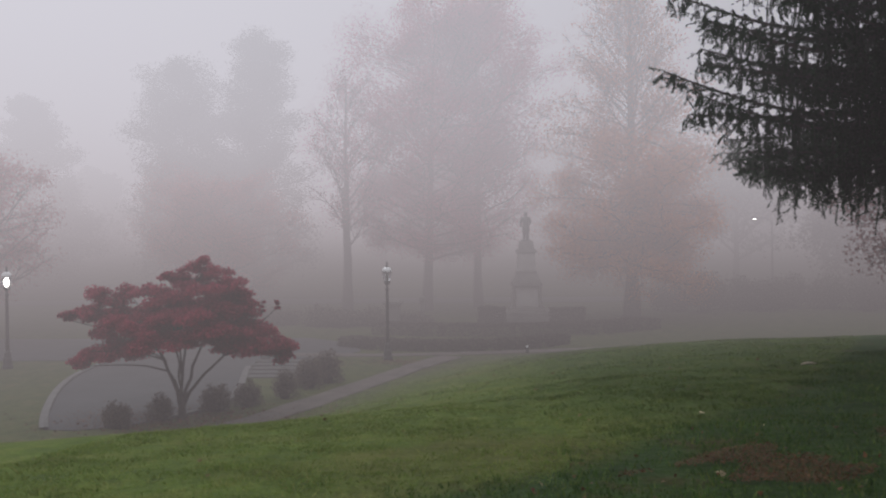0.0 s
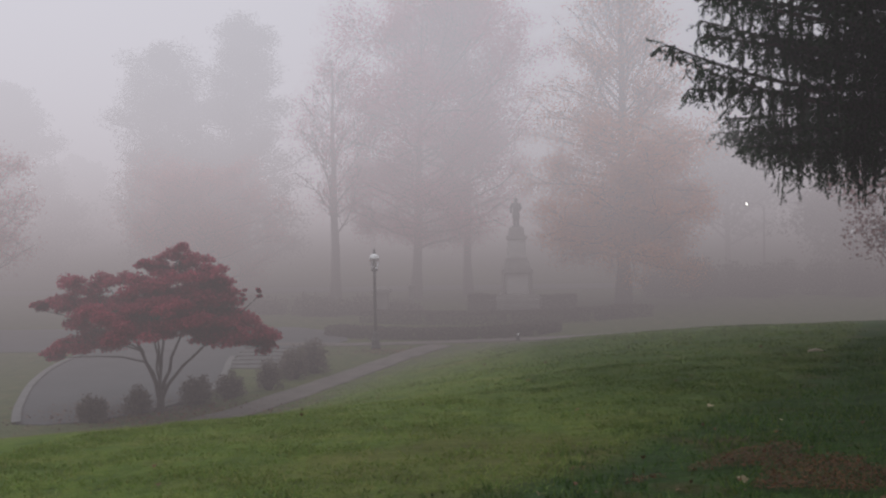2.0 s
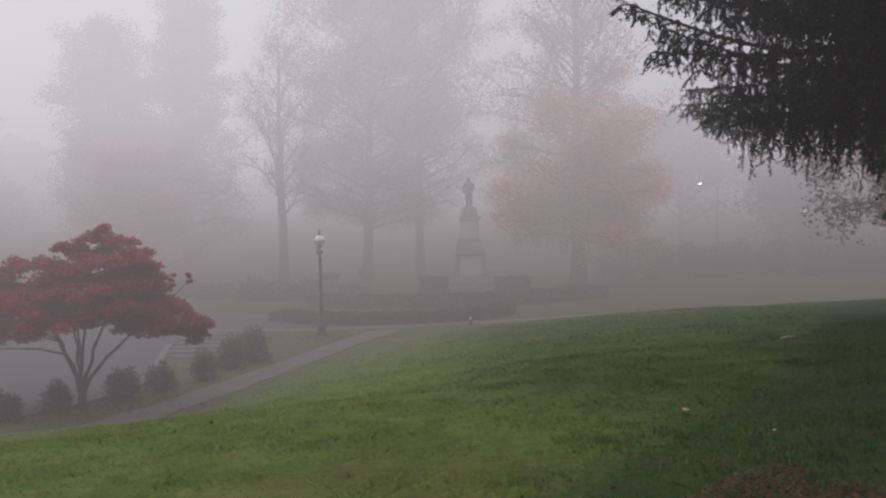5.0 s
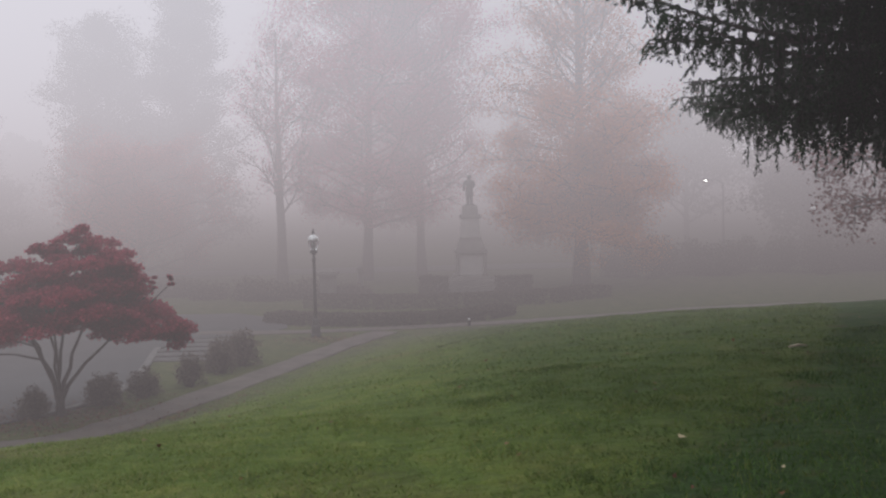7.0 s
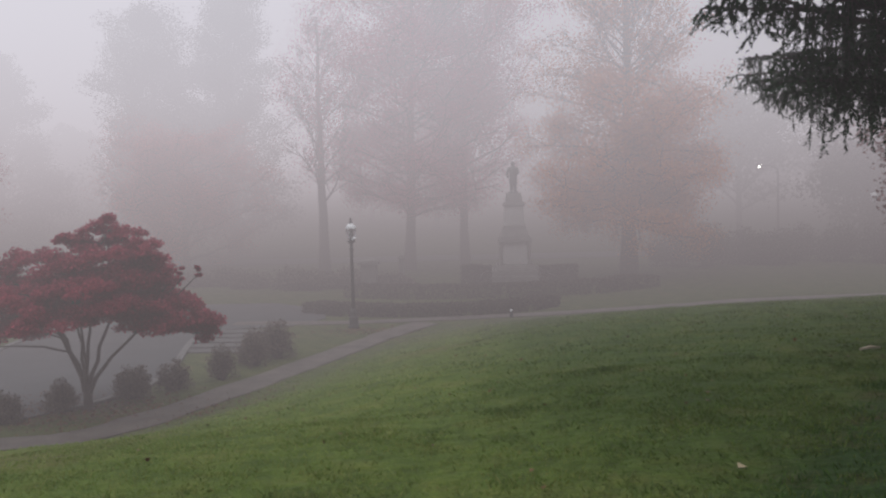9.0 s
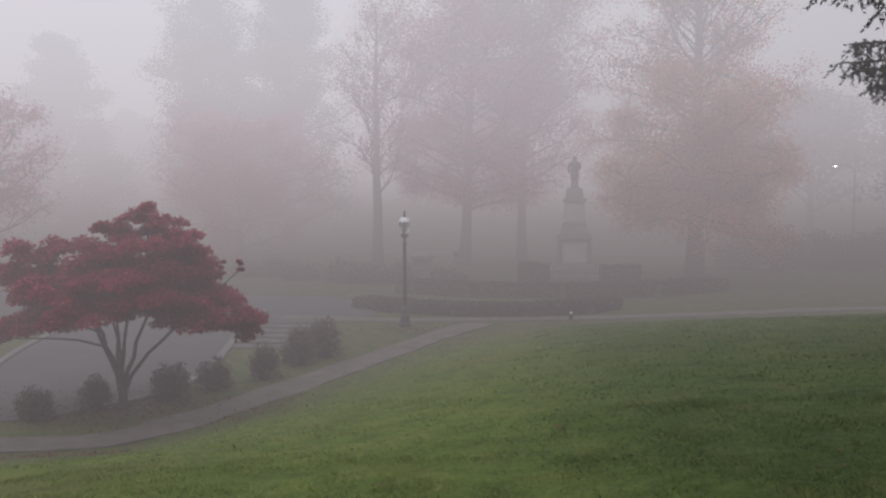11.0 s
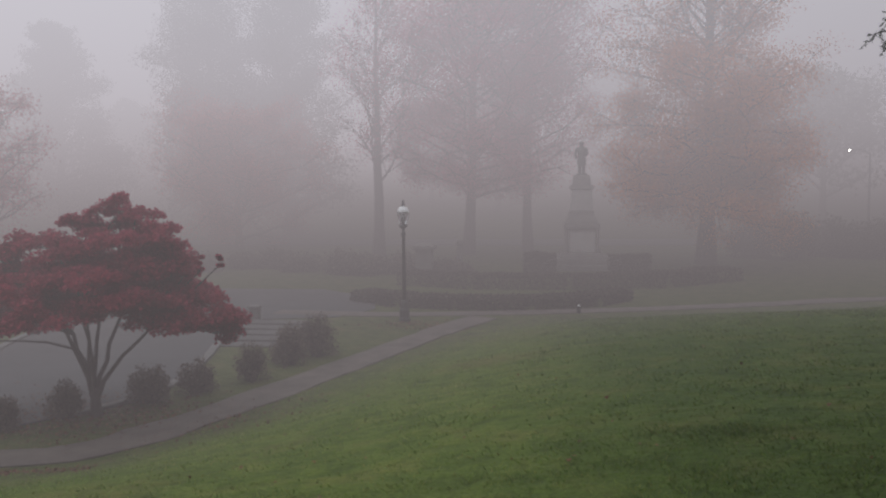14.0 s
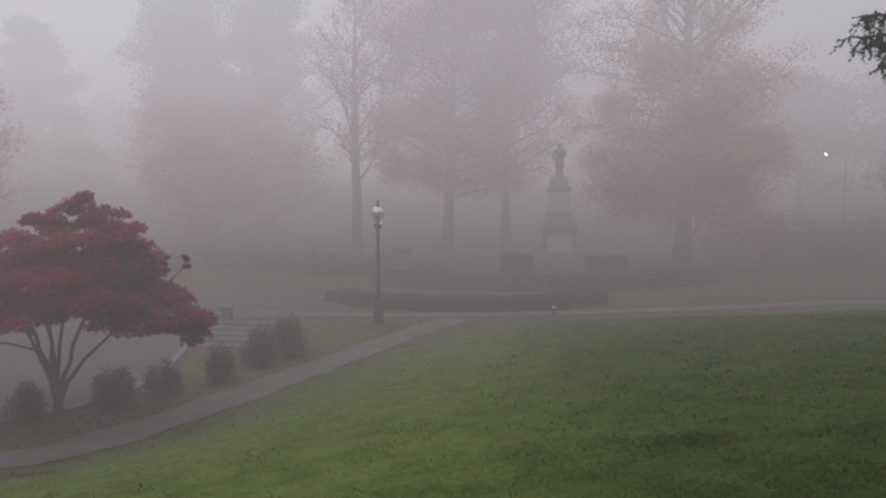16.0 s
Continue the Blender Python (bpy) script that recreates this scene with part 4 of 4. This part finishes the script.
            bulk = 1.0 if facing else 4.2 if fine and root < 9 else 9.5 if fine else 11.0
            w = 0.021 if facing else 0.021 * bulk
            for j in range(m):
                b = s0 + d * ln * (j + rng.uniform(0, 1)) / m
                an = rng.uniform(0, 6.283)
                radial = u1 * math.cos(an) + u2 * math.sin(an)
                tipv = b + (radial * 0.05 + d * 0.04) * bulk
                sidev = d.cross(radial) * w
                nv += [tuple(b + sidev), tuple(tipv), tuple(b - sidev)]
        fol = mesh_object("needles", np.array(nv), np.arange(len(nv)).reshape(-1, 3), NEEDLE, limb)
    return t


big_spruce = tagged(spruce(10.6, 15.0), "large spruce with drooping dark green branches", "spruce tree", "spruces")
# unseen spruce, added for the shade it throws on the slope
tagged(spruce(8.7, 3.4, False), "second large spruce out of view, added to shade the slope", "spruce tree", "spruces")


# ---- lawn cover ----
def bare(x, y):
    """Whether needles and leaf crumbs have smothered the grass here, under the spruce."""
    u, v = (x - 2.7) * 0.85 + (y - 5.8) * 0.52, (y - 5.8) * 0.85 - (x - 2.7) * 0.52
    return (u / 2.6) ** 2 + (v / 0.95) ** 2 < 0.13 + 1.9 * noise.noise((u * 0.9, v * 2.2, 9))


def shaded_long_edge(x):
    """How far up the slope the longer grass and its painted spruce shade reach."""
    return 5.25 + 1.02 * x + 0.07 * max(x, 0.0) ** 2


def side_shade_edge(y):
    """Where the turf is painted a deeper green, as shade towards the wooded side."""
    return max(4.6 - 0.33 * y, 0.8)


def grass(name, count, x0, x1, y0, y1, height, width, seed, sort="mown", bend_by=1.9):
    rng = np.random.default_rng(seed)
    xs, ys = rng.uniform(x0, x1, count * 2), rng.uniform(y0, y1, count * 2)
    keep = np.array([rng.uniform() < 0.35 + 0.9 * (noise.noise((a * 1.1, b * 1.1, 2)) + 0.4) for a, b in zip(xs, ys)])
    xs, ys = xs[keep][:count], ys[keep][:count]
    # the hill's height, read off a coarse table
    sx, sy = np.linspace(x0 - 0.5, x1 + 0.5, 90), np.linspace(y0 - 0.5, y1 + 0.5, 90)
    table = np.array([[land(a, b) for a in sx] for b in sy])
    fx, fy = (xs - sx[0]) / (sx[1] - sx[0]), (ys - sy[0]) / (sy[1] - sy[0])
    ix, iy = fx.astype(int), fy.astype(int)
    fx, fy = fx - ix, fy - iy
    zs = table[iy, ix] * (1 - fx) * (1 - fy) + table[iy, ix + 1] * fx * (1 - fy) + table[iy + 1, ix] * (1 - fx) * fy + table[iy + 1, ix + 1] * fx * fy
    waver = np.array([1.1 * noise.noise((a * 1.3, b * 1.3, 6)) + 0.5 * noise.noise((a * 5, b * 5, 1)) for a, b in zip(xs, ys)])
    inside = np.array([toe_distance(a, b) > 0.15 and not (bare(a, b) and sort == "long" and k > 0.12) and sort == ("long" if b < shaded_long_edge(a) + w else "deep" if a > side_shade_edge(b) + 1.6 * w + 1.6 * (k - 0.5) else "mown") for a, b, w, k in zip(xs, ys, waver, rng.uniform(0, 1, len(xs)))])
    xs, ys, zs = xs[inside], ys[inside], zs[inside]
    n = len(xs)
    a = rng.uniform(0, 6.283, n)
    side = np.stack([np.cos(a), np.sin(a), 0 * a], 1) * width * rng.uniform(0.6, 1.3, n)[:, None]
    tuft = np.array([0.95 + 0.7 * noise.noise((p * 2.3, q * 2.3, 4)) + 0.9 * noise.noise((p * 6.5, q * 6.5, 7)) for p, q in zip(xs, ys)])
    hgt = height * rng.uniform(0.4, 1.25, n) * np.clip(tuft, 0.3, 1.6)
    bend = rng.normal(size=(n, 2)) * bend_by * hgt[:, None]
    base = np.stack([xs, ys, zs - 0.03], 1)
    tip = base + np.concatenate([bend, hgt[:, None] + 0.03], 1)
    v = np.stack([base - side, base + side, tip], 1).reshape(-1, 3)
    me = bpy.data.meshes.new(name)
    me.vertices.add(len(v))
    me.vertices.foreach_set("co", v.ravel())
    me.loops.add(n * 3)
    me.loops.foreach_set("vertex_index", np.arange(n * 3, dtype=np.int32))
    me.polygons.add(n)
    me.polygons.foreach_set("loop_start", np.arange(0, n * 3, 3, dtype=np.int32))
    me.polygons.foreach_set("loop_total", np.full(n, 3, dtype=np.int32))
    me.update(calc_edges=True)
    me.materials.append({"mown": GRASS, "deep": SHADED_GRASS, "long": SHADED_LONG_GRASS}[sort])
    return new(name, me)


for rows, sort, high, label in (
        (((190000, -4.5, 9.5, 3.0, 13, 0.011, 901), (110000, -8, 16, 13, 36, 0.02, 902)), "mown", 0.024, "short damp yellowish green grass on the slope"),
        (((170000, -1.0, 11, 5.0, 14, 0.010, 904), (100000, 0, 16, 14, 36, 0.018, 905)), "deep", 0.028, "short damp green grass with shade painted in along the wooded side"),
        (((190000, -3.0, 11.5, 3.0, 15.5, 0.009, 903),), "long", 0.042, "longer green grass with the spruce's shade painted in")):
    for count, x0, x1, y0, y1, wide, seed in rows:
        tagged(grass("grass", count, x0, x1, y0, y1, high, wide, seed, sort, 0.9 if sort == "long" else 1.9), label, "grass", kind="stuff")


def litter(name, spots, size, mat, seed):
    rng = np.random.default_rng(seed)
    pts = np.array([(x, y, land(x, y) + 0.02 + rng.uniform(0, 0.025)) for x, y in spots])
    return leaf_object(name, pts, size, mat, rng, None, 0.8, 1.3)


rl = np.random.default_rng(77)
crumbs = [(rl.uniform(-0.2, 5.8), rl.uniform(3.2, 8.4)) for _ in range(120000)]
crumbs = [p for p in crumbs if bare(*p)]
tagged(litter("needle_litter", crumbs, 0.014, LITTER, 80), "reddish brown needles and leaf crumbs covering bare ground", "leaf litter", kind="stuff")
near_spots = [(rl.normal(3.6, 1.6), rl.normal(5.2, 1.0)) for _ in range(130)] + [(rl.uniform(-3, 9), rl.uniform(4, 20)) for _ in range(120)]
tagged(litter("fallen_leaves", near_spots, 0.036, LITTER, 78), "scattered brown fallen leaves on the grass", "leaf litter", kind="stuff")
maple_spots = [(-8.4 + rl.normal() * 1.9, 21.9 + rl.normal() * 0.9) for _ in range(2600)]
maple_spots += [(-9.5 + rl.uniform(-4, 3), 18.35 + rl.normal() * 0.18 + 0.14) for _ in range(700)] + [(-3.6 + rl.normal() * 0.9, 33.2 + rl.normal() * 0.5) for _ in range(500)]
tagged(litter("fallen_leaves", maple_spots, 0.05, LITTER, 79), "rust-coloured fallen leaves under the maple and along the path", "leaf litter", kind="stuff")
for i, (lx, ly, sz) in enumerate(((1.78, 5.43, 0.06), (2.42, 8.56, 0.06), (2.72, 7.4, 0.055), (0.42, 5.1, 0.04))):
    tagged(litter("fallen_leaf", [(lx, ly)], sz, PALE_LEAF, 90 + i), "single pale fallen leaf lying on the grass", "leaf", "pale leaves")
sv, sf = [], []
zl = land(5.4, 13.5)
tube(sv, sf, [(5.27, 13.47, zl + 0.03), (5.4, 13.5, zl + 0.05), (5.53, 13.52, zl + 0.035)], [0.016, 0.022, 0.013], 8)
tagged(mesh_object("stick", sv, sf, surface("bare_wood", (0.3, 0.25, 0.2), (0.45, 0.38, 0.3), 8), smooth=True), "pale broken stick lying on the lawn", "stick")
